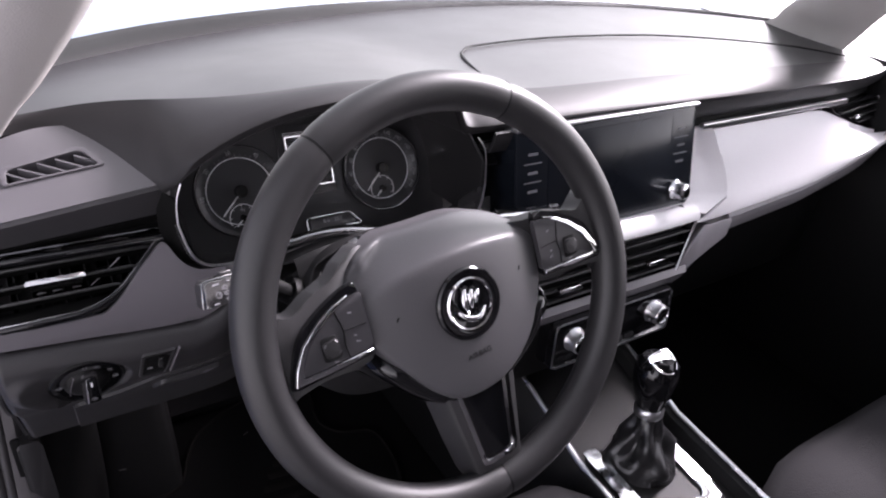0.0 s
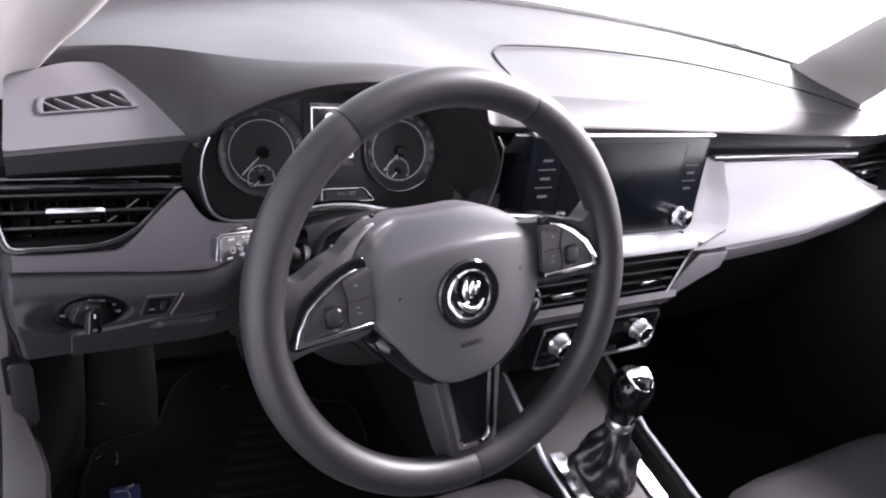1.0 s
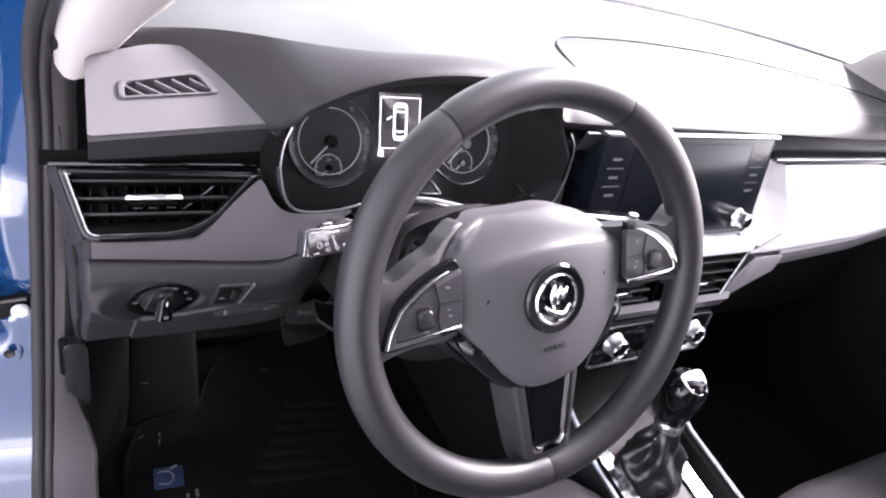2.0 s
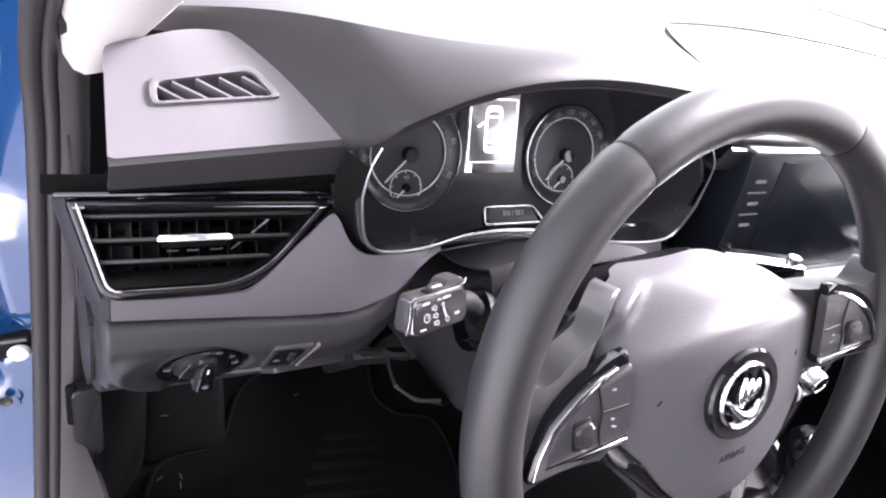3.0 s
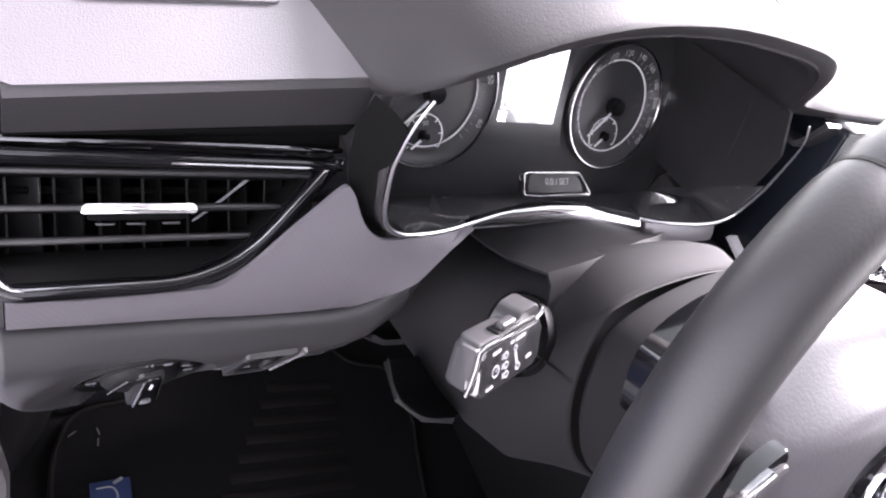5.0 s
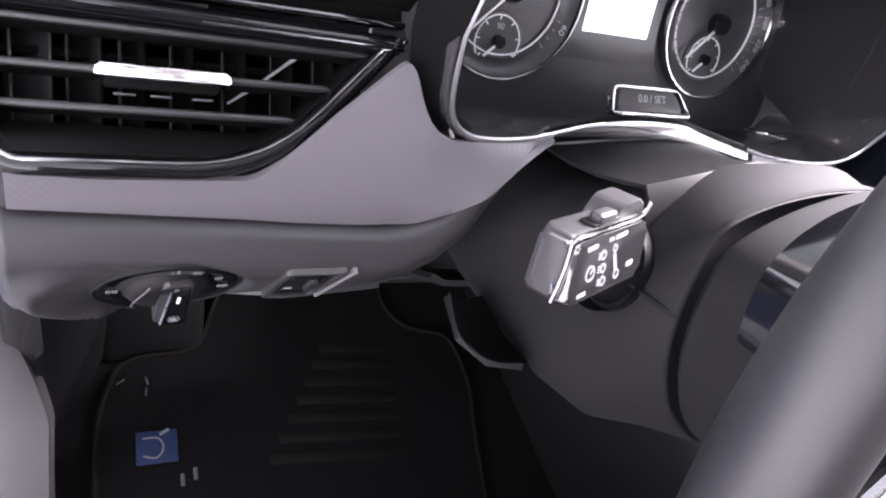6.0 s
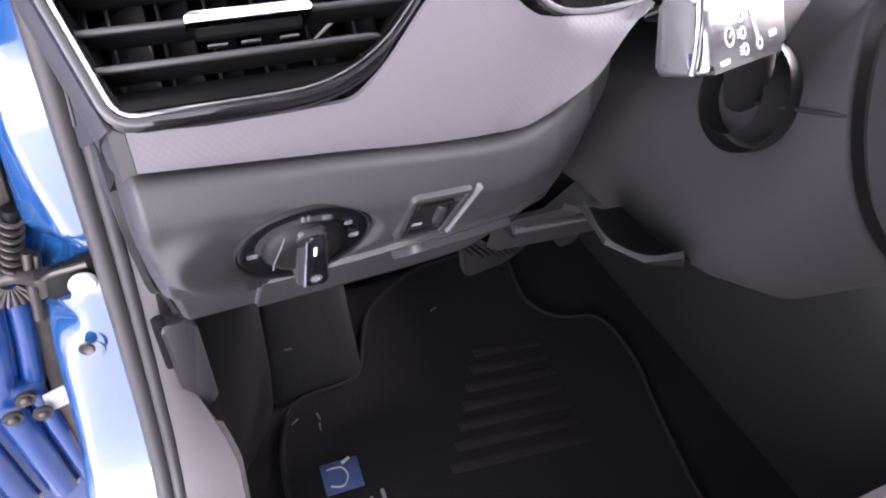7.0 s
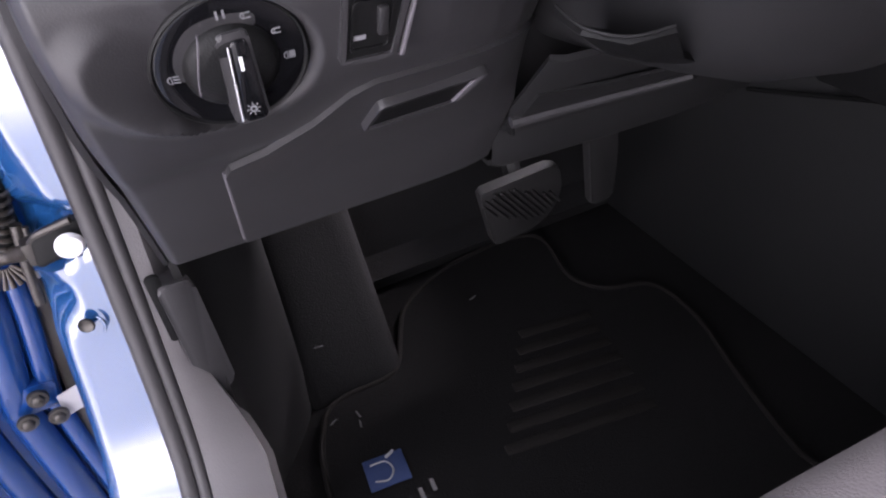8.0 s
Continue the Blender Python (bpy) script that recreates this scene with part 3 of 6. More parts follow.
    o = resample(rounded([(-0.036, -0.014), (0.022, -0.014), (0.032, 0.014), (-0.030, 0.012)], 0.003), 64)
    part("finger_slot", ring(o, resample(scaled(o, 0.0025), 64), 0.006, m @ pose(0, 0, 0.0010), 0.001), HARD, DASH, "raised rim of a finger slot")
    # dark plate above the panel paints the shade of the slot's depth
    part("slot_shade", prism(resample(scaled(o, 0.002), 64), 0.002, m @ pose(0, 0, -0.0006)), DARK, DASH)
    part("slot_end", prism([(0.016, -0.012), (0.021, -0.012), (0.029, 0.012), (0.024, 0.012)], 0.002, m @ pose(0, 0, 0.0010), 0.0006), TRIM, DASH)

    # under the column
    # darker plastic than the dash, which dims the panel's lit edges
    part("knee_panel", sheet([[(x, y + dy, z) for x, dy in ((-0.104, 0.006), (-0.098, 0.0), (-0.06, -0.004), (0.0, -0.008), (0.05, -0.010), (0.12, -0.004), (0.19, 0.01))] for y, z in ((0.225, 0.715), (0.25, 0.690), (0.272, 0.668), (0.280, 0.655), (0.289, 0.6485), (0.295, 0.645), (0.300, 0.638), (0.306, 0.612), (0.315, 0.606), (0.37, 0.61))], 0.004), SHROUD, DASH, "dark knee panel with a lighter ridge", sharp=60)
    # the ridge's highlight is put in as a lighter plastic
    part("knee_ridge", tube(smooth_path([(-0.106, 0.2770, 0.6555), (-0.06, 0.2720, 0.6560), (-0.02, 0.2690, 0.6550), (0.03, 0.2660, 0.6530)], 5), [0.0042 - 0.0001 * j for j in range(16)], 8), HARD, DASH, "ridge in lighter plastic for its highlight")
    # plate in front of the panel, in place of a shaded hollow
    part("knee_plate", sheet([[(-0.100, 0.2520, 0.6840), (-0.06, 0.2470, 0.6810), (-0.02, 0.2445, 0.6790), (0.01, 0.2440, 0.6750)], [(-0.102, 0.2690, 0.6650), (-0.06, 0.2650, 0.6650), (-0.02, 0.2620, 0.6640), (0.01, 0.2600, 0.6640)]], 0.002), SHROUD, DASH, "plate standing in for the shaded hollow above the ridge")
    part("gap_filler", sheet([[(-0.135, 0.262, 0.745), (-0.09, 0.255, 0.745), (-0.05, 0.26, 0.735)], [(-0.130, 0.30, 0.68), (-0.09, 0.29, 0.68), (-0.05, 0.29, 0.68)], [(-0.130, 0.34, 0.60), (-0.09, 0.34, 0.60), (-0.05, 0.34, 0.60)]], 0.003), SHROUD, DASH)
    part("knee_notch", box(0.003, 0.014, 0.012, pose(-0.1035, 0.286, 0.650), 0.001), DARK, DASH)

    # passenger side
    def fas(name, zy, mat, label, x0, x1, n=12):
        rows = []
        for k in range(n + 1):
            x = lerp(x0, x1, k / n)
            back = 0.03 * max(0, (x - 0.85) / 0.2) ** 2
            rows.append([(x, y + back, z) for y, z in zy(x)])
        part(name, sheet(rows, 0.004), mat, DASH, label, sharp=50)
    fas("upper_band", lambda x: ((0.208, 0.945), (0.212, 0.930), (0.216, 0.921), (0.24, 0.918)), SOFT, "", 0.166, 1.05)
    fas("shadow_gap", lambda x: ((0.24, 0.920), (0.235, 0.905), (0.225, 0.898)), DARK, "dark recess behind the chrome strip", 0.166, 1.05)
    low = [(0.50, 0.787), (0.6, 0.786), (0.757, 0.799), (0.92, 0.833), (1.05, 0.868)]
    crest = [(0.80, 0.893), (0.83, 0.889), (0.87, 0.876), (0.93, 0.856), (0.99, 0.839), (1.03, 0.832)]
    def face(x):
        (z0,) = table(x, low)
        (z1,) = table(x, crest)
        return [(0.207, z1 + 0.007), (0.203, z1), (0.188, lerp(z1, z0, 0.35)), (0.164, lerp(z1, z0, 0.8)), (0.155, z0 + 0.006), (0.154, z0)]
    fold = [(0.795, 0.560), (0.805, 0.570), (0.82, 0.577), (0.85, 0.575), (0.88, 0.561), (0.905, 0.550)]
    rows = []
    for k in range(33):
        x = k / 32
        rows.append([(lerp(table(z, fold)[0] if z > 0.804 else lerp(0.500, 0.568, max(0.0, (z - 0.786) / 0.018)), 1.03, x), y, z) for y, z in face(lerp(0.56, 1.03, x))])
    part("pale_panel", sheet(rows, 0.004), SILVER, DASH, "pale silver decor panel", sharp=50)
    rows = []
    for k in range(15):
        z = lerp(0.902, 0.808, k / 14)
        x0, x1 = lerp(0.490, 0.482, k / 14), table(z, fold)[0] - 0.001
        (y1,) = table(-z, [(-0.902, 0.2035), (-0.86, 0.190), (-0.82, 0.172), (-0.796, 0.162)])
        row = []
        for q in range(15):
            u = q / 14
            deep = 0.020 * math.sin(math.pi * u ** 1.6) * min(1.0, 0.25 + 1.4 * (1 - k / 14))
            row.append((lerp(x0, x1, u), lerp(0.196, y1, u) + deep, z))
        rows.append(row)
    rows.append([(lerp(0.482, 0.520, q / 14), lerp(0.170, 0.157, q / 14), lerp(0.802, 0.795, q / 14)) for q in range(15)])
    part("hollow_panel", sheet(rows, 0.003), SILVER, DASH, "hollow silver panel beside the screen", sharp=60)
    def under(x):
        (z0,) = table(x, low)
        return [(0.158, z0 - 0.002), (0.154, z0 - 0.006), (0.158, z0 - 0.030), (0.168, z0 - 0.036), (0.24, z0 - 0.042)]
    fas("lower_band", under, BAND, "pale grey lower edge of the decor panel", 0.578, 1.05, 20)
    rows = []
    for k in range(9):
        x = lerp(0.480, 0.5765, k / 8)
        zt = min(0.781, 0.712 + 0.95 * max(0.0, x - 0.478) ** 0.8)
        zb = lerp(0.690, 0.748, (k / 8) ** 0.8)
        rows.append([(x, 0.150, zt), (x, 0.148, zt - 0.003), (x, 0.149, zb + 0.004), (x, 0.158, zb), (x, 0.22, zb)])
    part("band_end", sheet(rows, 0.003), BAND, DASH, "pale grey band beside the centre vent")
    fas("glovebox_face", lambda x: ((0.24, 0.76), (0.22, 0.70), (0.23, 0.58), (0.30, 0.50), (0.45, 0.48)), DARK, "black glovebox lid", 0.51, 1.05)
    part("chrome_strip", box(0.36, 0.008, 0.0085, pose(0.70, 0.2045, 0.9090), 0.002), BRIGHT, DASH, "thin chrome strip")
    # lid line on the top
    pts = smooth_path([(0.222, 0.30, 0.9685), (0.240, 0.38, 0.9695), (0.262, 0.425, 0.9695), (0.31, 0.450, 0.969), (0.48, 0.463, 0.968), (0.68, 0.430, 0.9675), (0.87, 0.345, 0.964), (0.97, 0.28, 0.956)], 5)
    part("lid_joint", tube([(p.x, p.y, p.z - 0.001) for p in pts], 0.0016, 6), DARK, DASH, "thin dark joint of the airbag lid")


dashboard()


def outer_vent():
    m = frame_of((-0.285, 0.2005, 0.8375), (1, -0.03, 0.0), (0, 0.68, 0.73))
    v = thing("air_vent", "black louvred air vent with chrome surround at the dashboard's end", "air vent", m, group="dashboard vents")
    out = rounded([(-0.049, -0.0045), (0.046, -0.0045), (0.107, 0.058), (-0.067, 0.060)], [0.012, 0.034, 0.004, 0.004], 7)
    n = 120
    o = resample(out, n)
    inn = resample(scaled(o, 0.0065), n)
    rows = [[(x, y, z) for x, y in resample(scaled(o, d), n)] for d, z in ((0.0, -0.004), (0.0, 0.0010), (0.0006, 0.0030), (0.0018, 0.0046), (0.0036, 0.0054), (0.0054, 0.0050), (0.0068, 0.0036), (0.0076, 0.0014), (0.0080, -0.004))]
    part("surround", sheet(rows, 0, closed=True), BLACK, v, "gloss black surround", local=True)
    low = [(x, y, 0.0046) for x, y in resample(scaled(o, 0.0060), n)]
    bottom = [p for p in low if p[1] < 0.053 or p[0] < -0.055]
    k = max(range(len(bottom)), key=lambda i: (Vector(bottom[i]) - Vector(bottom[i - 1])).length)
    bottom = bottom[k:] + bottom[:k]
    part("chrome_edge", tube(bottom, 0.0009, 8), RINGMETAL, v, "dark chrome edge", local=True)
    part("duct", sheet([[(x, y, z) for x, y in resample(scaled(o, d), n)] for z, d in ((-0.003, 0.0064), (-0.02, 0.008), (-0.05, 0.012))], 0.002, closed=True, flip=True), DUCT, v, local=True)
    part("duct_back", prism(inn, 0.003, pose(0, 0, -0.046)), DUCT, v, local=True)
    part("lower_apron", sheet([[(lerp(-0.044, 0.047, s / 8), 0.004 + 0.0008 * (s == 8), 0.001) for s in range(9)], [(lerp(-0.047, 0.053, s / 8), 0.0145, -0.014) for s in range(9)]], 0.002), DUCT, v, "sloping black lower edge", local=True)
    # slat bodies black and front edges grey: light and shade put into the colour
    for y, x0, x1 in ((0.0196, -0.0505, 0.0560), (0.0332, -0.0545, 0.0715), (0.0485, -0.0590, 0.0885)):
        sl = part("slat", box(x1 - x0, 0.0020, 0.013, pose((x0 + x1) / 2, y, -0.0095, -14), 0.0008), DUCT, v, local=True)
        part("slat_edge", tube([(x0, y + 0.0006, -0.0030), (x0 + 0.003, y + 0.0006, -0.0022), (x1 - 0.004, y + 0.0006, -0.0022), (x1, y + 0.0006, -0.0032)], [0.0011, 0.0015, 0.0015, 0.0010], 10), SLAT, sl, "front edge in a lighter, lit grey")
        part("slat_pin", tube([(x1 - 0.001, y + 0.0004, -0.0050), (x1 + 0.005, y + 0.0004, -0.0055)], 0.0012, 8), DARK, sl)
    # upright vanes: broad blades turned towards the door, coloured as lit; slimmer, shade-black ones beyond the tab
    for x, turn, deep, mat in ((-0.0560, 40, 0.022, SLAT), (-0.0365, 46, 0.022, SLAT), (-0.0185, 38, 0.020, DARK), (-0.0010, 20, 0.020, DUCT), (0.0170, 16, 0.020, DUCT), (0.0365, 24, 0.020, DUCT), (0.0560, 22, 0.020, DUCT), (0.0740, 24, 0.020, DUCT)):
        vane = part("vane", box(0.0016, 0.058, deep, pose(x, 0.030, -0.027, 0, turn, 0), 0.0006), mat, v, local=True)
        part("vane_edge", tube([(x - 0.0050, 0.006, -0.0185), (x - 0.0050, 0.056, -0.0185)], 0.0007, 8), DARK if x > -0.02 else SLAT, vane, "rounded edge, coloured lighter as lit")
    # pale bar paints the glint along the duct's end wall
    part("duct_glint", tube([(0.0335, 0.0262, -0.018), (0.0440, 0.0335, -0.018), (0.0530, 0.0405, -0.018), (0.0600, 0.0460, -0.018), (0.0665, 0.0515, -0.018)], [0.0005, 0.0009, 0.0006, 0.0009, 0.0014], 8), BAND, v, "pale slanting bar for the glint on the duct's edge", local=True)
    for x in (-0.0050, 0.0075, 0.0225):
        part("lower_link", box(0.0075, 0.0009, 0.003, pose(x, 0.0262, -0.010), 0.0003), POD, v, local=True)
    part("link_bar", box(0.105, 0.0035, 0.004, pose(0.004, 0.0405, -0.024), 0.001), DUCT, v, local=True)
    # pale piece added in place of a small reflection inside the vent
    part("pale_piece", prism(rounded([(-0.009, -0.003), (0.007, -0.0035), (0.010, 0.003), (-0.008, 0.003)], 0.001), 0.002, pose(0.0700, 0.0560, -0.016), 0.0005), BAND, v, "pale grey piece standing in for a small reflection", local=True)
    t = part("tab", prism(rounded([(-0.0236, -0.0020), (0.0236, -0.0020), (0.0226, 0.0022), (-0.0226, 0.0022)], 0.0012), 0.009, pose(0.0078, 0.0336, 0.0030, -10), 0.0013, 3), CHROME, v, "chrome adjusting tab", local=True)
    part("tab_foot", box(0.040, 0.0045, 0.006, pose(0.0078, 0.0304, -0.007), 0.001), DUCT, t)
    part("top_strip", box(0.172, 0.0030, 0.008, pose(0.0145, 0.0615, 0.004), 0.0012), SMOKED, v, "smoked chrome strip", local=True)
    part("top_ledge", box(0.180, 0.012, 0.006, pose(0.012, 0.069, -0.003), 0.001), DUCT, v, local=True)
    part("end_cap", sheet([[(-0.066, 0.060, 0.003), (-0.072, 0.062, -0.004), (-0.074, 0.062, -0.03)], [(-0.049, -0.002, 0.003), (-0.053, -0.003, -0.004), (-0.056, -0.003, -0.03)]], 0.002), HARD, v, local=True)


outer_vent()


def numeral(text, size, m, parent):
    cu = bpy.data.curves.new("numeral", "FONT")
    cu.body, cu.size, cu.align_x, cu.align_y, cu.extrude = text, size, "CENTER", "CENTER", 0.0001
    ob = new("numeral", cu)
    me = bpy.data.meshes.new_from_object(ob.evaluated_get(bpy.context.evaluated_depsgraph_get()))
    bpy.data.objects.remove(ob)
    me.transform(m)
    me.materials.append(DIALPRINT)
    ob = new("numeral", me)
    ob.parent = parent
    if parent.data is None:
        ob.matrix_parent_inverse = parent.matrix_basis.inverted()
    return ob


def cluster():
    c = thing("instrument_cluster", "instrument cluster with two round dials and a small lit display", "instrument cluster", pose(-0.004, 0.3, 0.82))
    # the tunnel under the hood
    lip = [(x, y, z) for x, y, z in FRONT if -0.178 <= x <= 0.145]
    lip = [(-0.164, 0.210, 0.862), (-0.174, 0.208, 0.885), (-0.178, 0.215, 0.91)] + lip + [(0.160, 0.206, 0.92), (0.162, 0.206, 0.885), (0.160, 0.206, 0.845)]
    back = [(lerp(x, -0.004, 0.10), 0.335, lerp(z - 0.012, 0.87, 0.12)) for x, y, z in lip]
    mid = [(lerp(a[0], b[0], 0.5), lerp(a[1], b[1], 0.5), lerp(a[2], b[2], 0.5)) for a, b in zip(lip, back)]
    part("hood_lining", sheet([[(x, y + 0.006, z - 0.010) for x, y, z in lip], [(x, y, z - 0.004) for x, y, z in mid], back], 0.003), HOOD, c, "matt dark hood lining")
    m = frame_of((-0.004, 0.3055, 0.874), (1, 0, 0), (0, 0.42, 0.906))
    part("face", prism(rounded([(-0.165, -0.075), (0.165, -0.075), (0.155, 0.08), (-0.155, 0.08)], 0.02), 0.004, m @ pose(0, 0, -0.004), 0.001), DIAL, c, "black dial face")
    for cx in (-0.0850, 0.0840):
        g = part("dial", lathe([(0.0, 0.0), (0.036, 0.0), (0.0365, 0.001), (0.0475, 0.006), (0.049, 0.006), (0.049, 0.0)], m @ pose(cx, 0, -0.003), 56), DIAL, c)
        part("dial_ring", lathe([(0.0462, 0.0), (0.0464, 0.0050), (0.0478, 0.0072), (0.0488, 0.0072), (0.0494, 0.006), (0.0494, 0.0)], m @ pose(cx, 0, -0.003), 64), RINGMETAL, g, "bright metal ring")
        part("inner_ring", lathe([(0.0352, 0.0), (0.0352, 0.001), (0.0362, 0.001), (0.0362, 0.0)], m @ pose(cx, 0, -0.0022), 56), PRINT, g)
        for k in range(33):
            a = radians(225 - 270 * k / 32)
            long = k % 4 == 0
            part("tick", box(0.004 if long else 0.0025, 0.0006, 0.0006, m @ pose(cx, 0, 0.0012) @ pose(0, 0, 0, 0, 0, math.degrees(a)) @ pose(0.0385, 0, 0)), STITCH, g)
        for k in range(1, 7 if cx < 0 else 13):
            a = radians(225 - 270 * k / (6.5 if cx < 0 else 12.5))
            numeral(str(k * 10 if cx < 0 else k * 20), 0.0062, m @ pose(cx + 0.0416 * math.cos(a), 0.0416 * math.sin(a), 0.0044) @ pose(0, 0, 0, 0, 0, math.degrees(a) - 90), g)
        part("hub", lathe([(0, 0.006), (0.006, 0.006), (0.007, 0.004), (0.007, -0.002)], m @ pose(cx, 0, 0), 24), BLACK, g)
        a = 225
        part("needle", box(0.028, 0.0016, 0.0014, m @ pose(cx, 0, 0.003) @ pose(0, 0, 0, 0, 0, a) @ pose(0.019, 0, 0), 0.0004), PRINT, g, "white needle")
        sx, sy = (-0.0868, -0.0285) if cx < 0 else (0.0815, -0.0235)
        sd = part("small_dial", lathe([(0.0, 0.0006), (0.0165, 0.0006), (0.0172, 0.0)], m @ pose(sx, sy, -0.002), 40), DIAL, g)
        part("small_scale", tube([m @ Vector((sx + 0.0148 * math.cos(radians(b)), sy + 0.0148 * math.sin(radians(b)), -0.0008)) for b in range(-30, 216, 10)], 0.0005, 5), PRINT, sd)
        for k in range(7):
            b = radians(-30 + 41 * k)
            part("small_tick", box(0.0022, 0.0006, 0.0006, m @ pose(sx + 0.0132 * math.cos(b), sy + 0.0132 * math.sin(b), -0.0006, 0, 0, math.degrees(b))), PRINT, sd)
        part("small_hub", lathe([(0, 0.004), (0.0034, 0.004), (0.004, 0.0)], m @ pose(sx, sy, -0.001), 18), BLACK, sd)
        part("small_needle", box(0.0105, 0.0013, 0.001, m @ pose(sx, sy, 0.0016) @ pose(0, 0, 0, 0, 0, 222) @ pose(0.007, 0, 0)), PRINT, sd)
        if cx < 0:
            numeral("90", 0.0050, m @ pose(sx, sy + 0.0085, -0.0004), sd)
    # the display between the dials
    part("display_panel", prism(rounded([(-0.0445, -0.033), (0.0372, -0.033), (0.0320, -0.016), (0.0300, 0.062), (-0.0360, 0.062), (-0.0380, -0.016)], 0.002), 0.003, m, 0.0006), DIAL, c)
    part("display_glass", prism(rounded([(-0.0300, -0.0160), (0.0235, -0.0160), (0.0235, 0.0548), (-0.0300, 0.0548)], 0.001), 0.001, m @ pose(0, 0, 0.0006)), DISPLAY, c, "glossy display glass")
    part("display_frame", ring(resample([(-0.0280, -0.0068), (0.0218, -0.0068), (0.0218, 0.0502), (-0.0280, 0.0502)], 96), resample([(-0.0272, -0.0060), (0.0210, -0.0060), (0.0210, 0.0494), (-0.0272, 0.0494)], 96), 0.0006, m @ pose(0, 0, 0.0008)), LCD, c)
    part("car_symbol", ring(resample(rounded([(-0.009, 0.0), (0.009, 0.0), (0.009, 0.044), (-0.009, 0.044)], 0.006), 64), resample(rounded([(-0.0068, 0.0050), (0.0068, 0.0050), (0.0068, 0.0390), (-0.0068, 0.0390)], 0.004), 64), 0.0006, m @ pose(-0.003, 0.002, 0.0012) @ Matrix.Diagonal((0.95, 0.95, 1, 1))), LCD, c, "lit outline of a car")
    for y in (0.012, 0.034):
        part("car_window", box(0.010, 0.0014, 0.0006, m @ pose(-0.003, y, 0.0012)), LCD, c)
    part("door_symbol", box(0.007, 0.0012, 0.0006, m @ pose(-0.0165, 0.027, 0.0010, 0, 0, 35)), LCD, c)
    part("odometer", box(0.006, 0.007, 0.0006, m @ pose(-0.0265, -0.012, 0.0018)), LCD, c)
    # sloping floor with the reset button and the chrome line
    edge = [(-0.1755, 0.203, 0.905), (-0.1695, 0.204, 0.880), (-0.162, 0.205, 0.8635), (-0.150, 0.2055, 0.8545), (-0.132, 0.208, 0.8505), (-0.1125, 0.211, 0.8495), (-0.0945, 0.215, 0.850), (-0.067, 0.216, 0.858), (-0.040, 0.2155, 0.8615), (-0.008, 0.215, 0.860), (0.022, 0.215, 0.853), (0.058, 0.215, 0.8445), (0.098, 0.215, 0.837), (0.140, 0.210, 0.839), (0.156, 0.206, 0.852), (0.158, 0.203, 0.885)]
    fl = [tuple(p) for p in smooth_path(edge, 4)]
    part("lower_panel", sheet([[(x, y + 0.002, z) for x, y, z in fl], [(x * 0.97, 0.238, lerp(z, 0.838, 0.6) - 0.004) for x, y, z in fl], [(x * 0.95, 0.285, 0.803) for x, y, z in fl]], 0.003), GLOSSDARK, c, "satin black lower panel")
    line = smooth_path([(-0.1690, 0.2045, 0.943), (-0.1735, 0.2035, 0.931), (-0.1755, 0.203, 0.918)], 4)[:-1] + [Vector(p) for p in fl] + smooth_path([(0.158, 0.203, 0.885), (0.153, 0.203, 0.925), (0.142, 0.205, 0.943)], 4)[1:]
    inner = [(-0.1750, 0.2060, 0.925), (-0.1762, 0.2050, 0.915), (-0.1755, 0.2035, 0.905), (-0.1695, 0.2045, 0.880), (-0.162, 0.2055, 0.8635), (-0.150, 0.206, 0.8545)]
    outer = [(-0.1800, 0.232, 0.924), (-0.1880, 0.226, 0.912), (-0.1895, 0.219, 0.897), (-0.1840, 0.214, 0.876), (-0.1750, 0.211, 0.862), (-0.1600, 0.2095, 0.8530)]
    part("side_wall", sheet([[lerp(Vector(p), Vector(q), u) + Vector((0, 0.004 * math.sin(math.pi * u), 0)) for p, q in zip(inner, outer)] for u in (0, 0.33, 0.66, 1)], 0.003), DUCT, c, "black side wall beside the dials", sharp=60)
    part("chrome_line", tube(line, [0.0007 + 0.0006 * min(1, max(0, (0.92 - p.z) / 0.05)) for p in line], 8), BRIGHT, c, "thin chrome outline")
    lip = [p for p in fl if -0.1 < p[0] < 0.0585]
    rows = []
    for k, (x, y, z) in enumerate(lip):
        w = min(1.0, k / 6)
        rows.append([(x, y + 0.003, z + 0.0012), (x, y, z + 0.0016), (x, y - 0.003 * w, z - 0.0005 * w), (x, y - 0.0065 * w, z - 0.0042 * w), (x, y - 0.007 * w, z - 0.0060 * w), (x, y - 0.004 * w, z - 0.008 * w)])
    part("chrome_lip", sheet(rows, 0.001), RINGMETAL, c, "broad bright lip under the dials", sharp=60)
    rows = [[(x, y - 0.001, z - 0.001), (x, y - 0.005, z - 0.006), (x, y - 0.007, z - 0.012)] for x, y, z in fl if 0.058 < x < 0.15 and z < 0.86]
    part("edge_trim", sheet(rows, 0.002), TRIM, c, "short piece of stamped grey trim")
    bm = prism(rounded([(-0.026, -0.006), (0.026, -0.006), (0.020, 0.006), (-0.024, 0.006)], 0.003), 0.006, frame_of((-0.010, 0.243, 0.8535), (1, 0, 0), (0, 0.75, 0.66)), 0.001)
    b = part("button", bm, HARD, c, "reset button with pale print")
    o = resample(rounded([(-0.031, -0.0085), (0.033, -0.0085), (0.022, 0.0080), (-0.029, 0.0080)], 0.003), 64)
    part("button_frame", ring(o, resample(scaled(o, 0.0014), 64), 0.005, frame_of((-0.010, 0.243, 0.8535), (1, 0, 0), (0, 0.75, 0.66)) @ pose(0, 0, 0.0008), 0.0004), RINGMETAL, b, "thin metal frame")
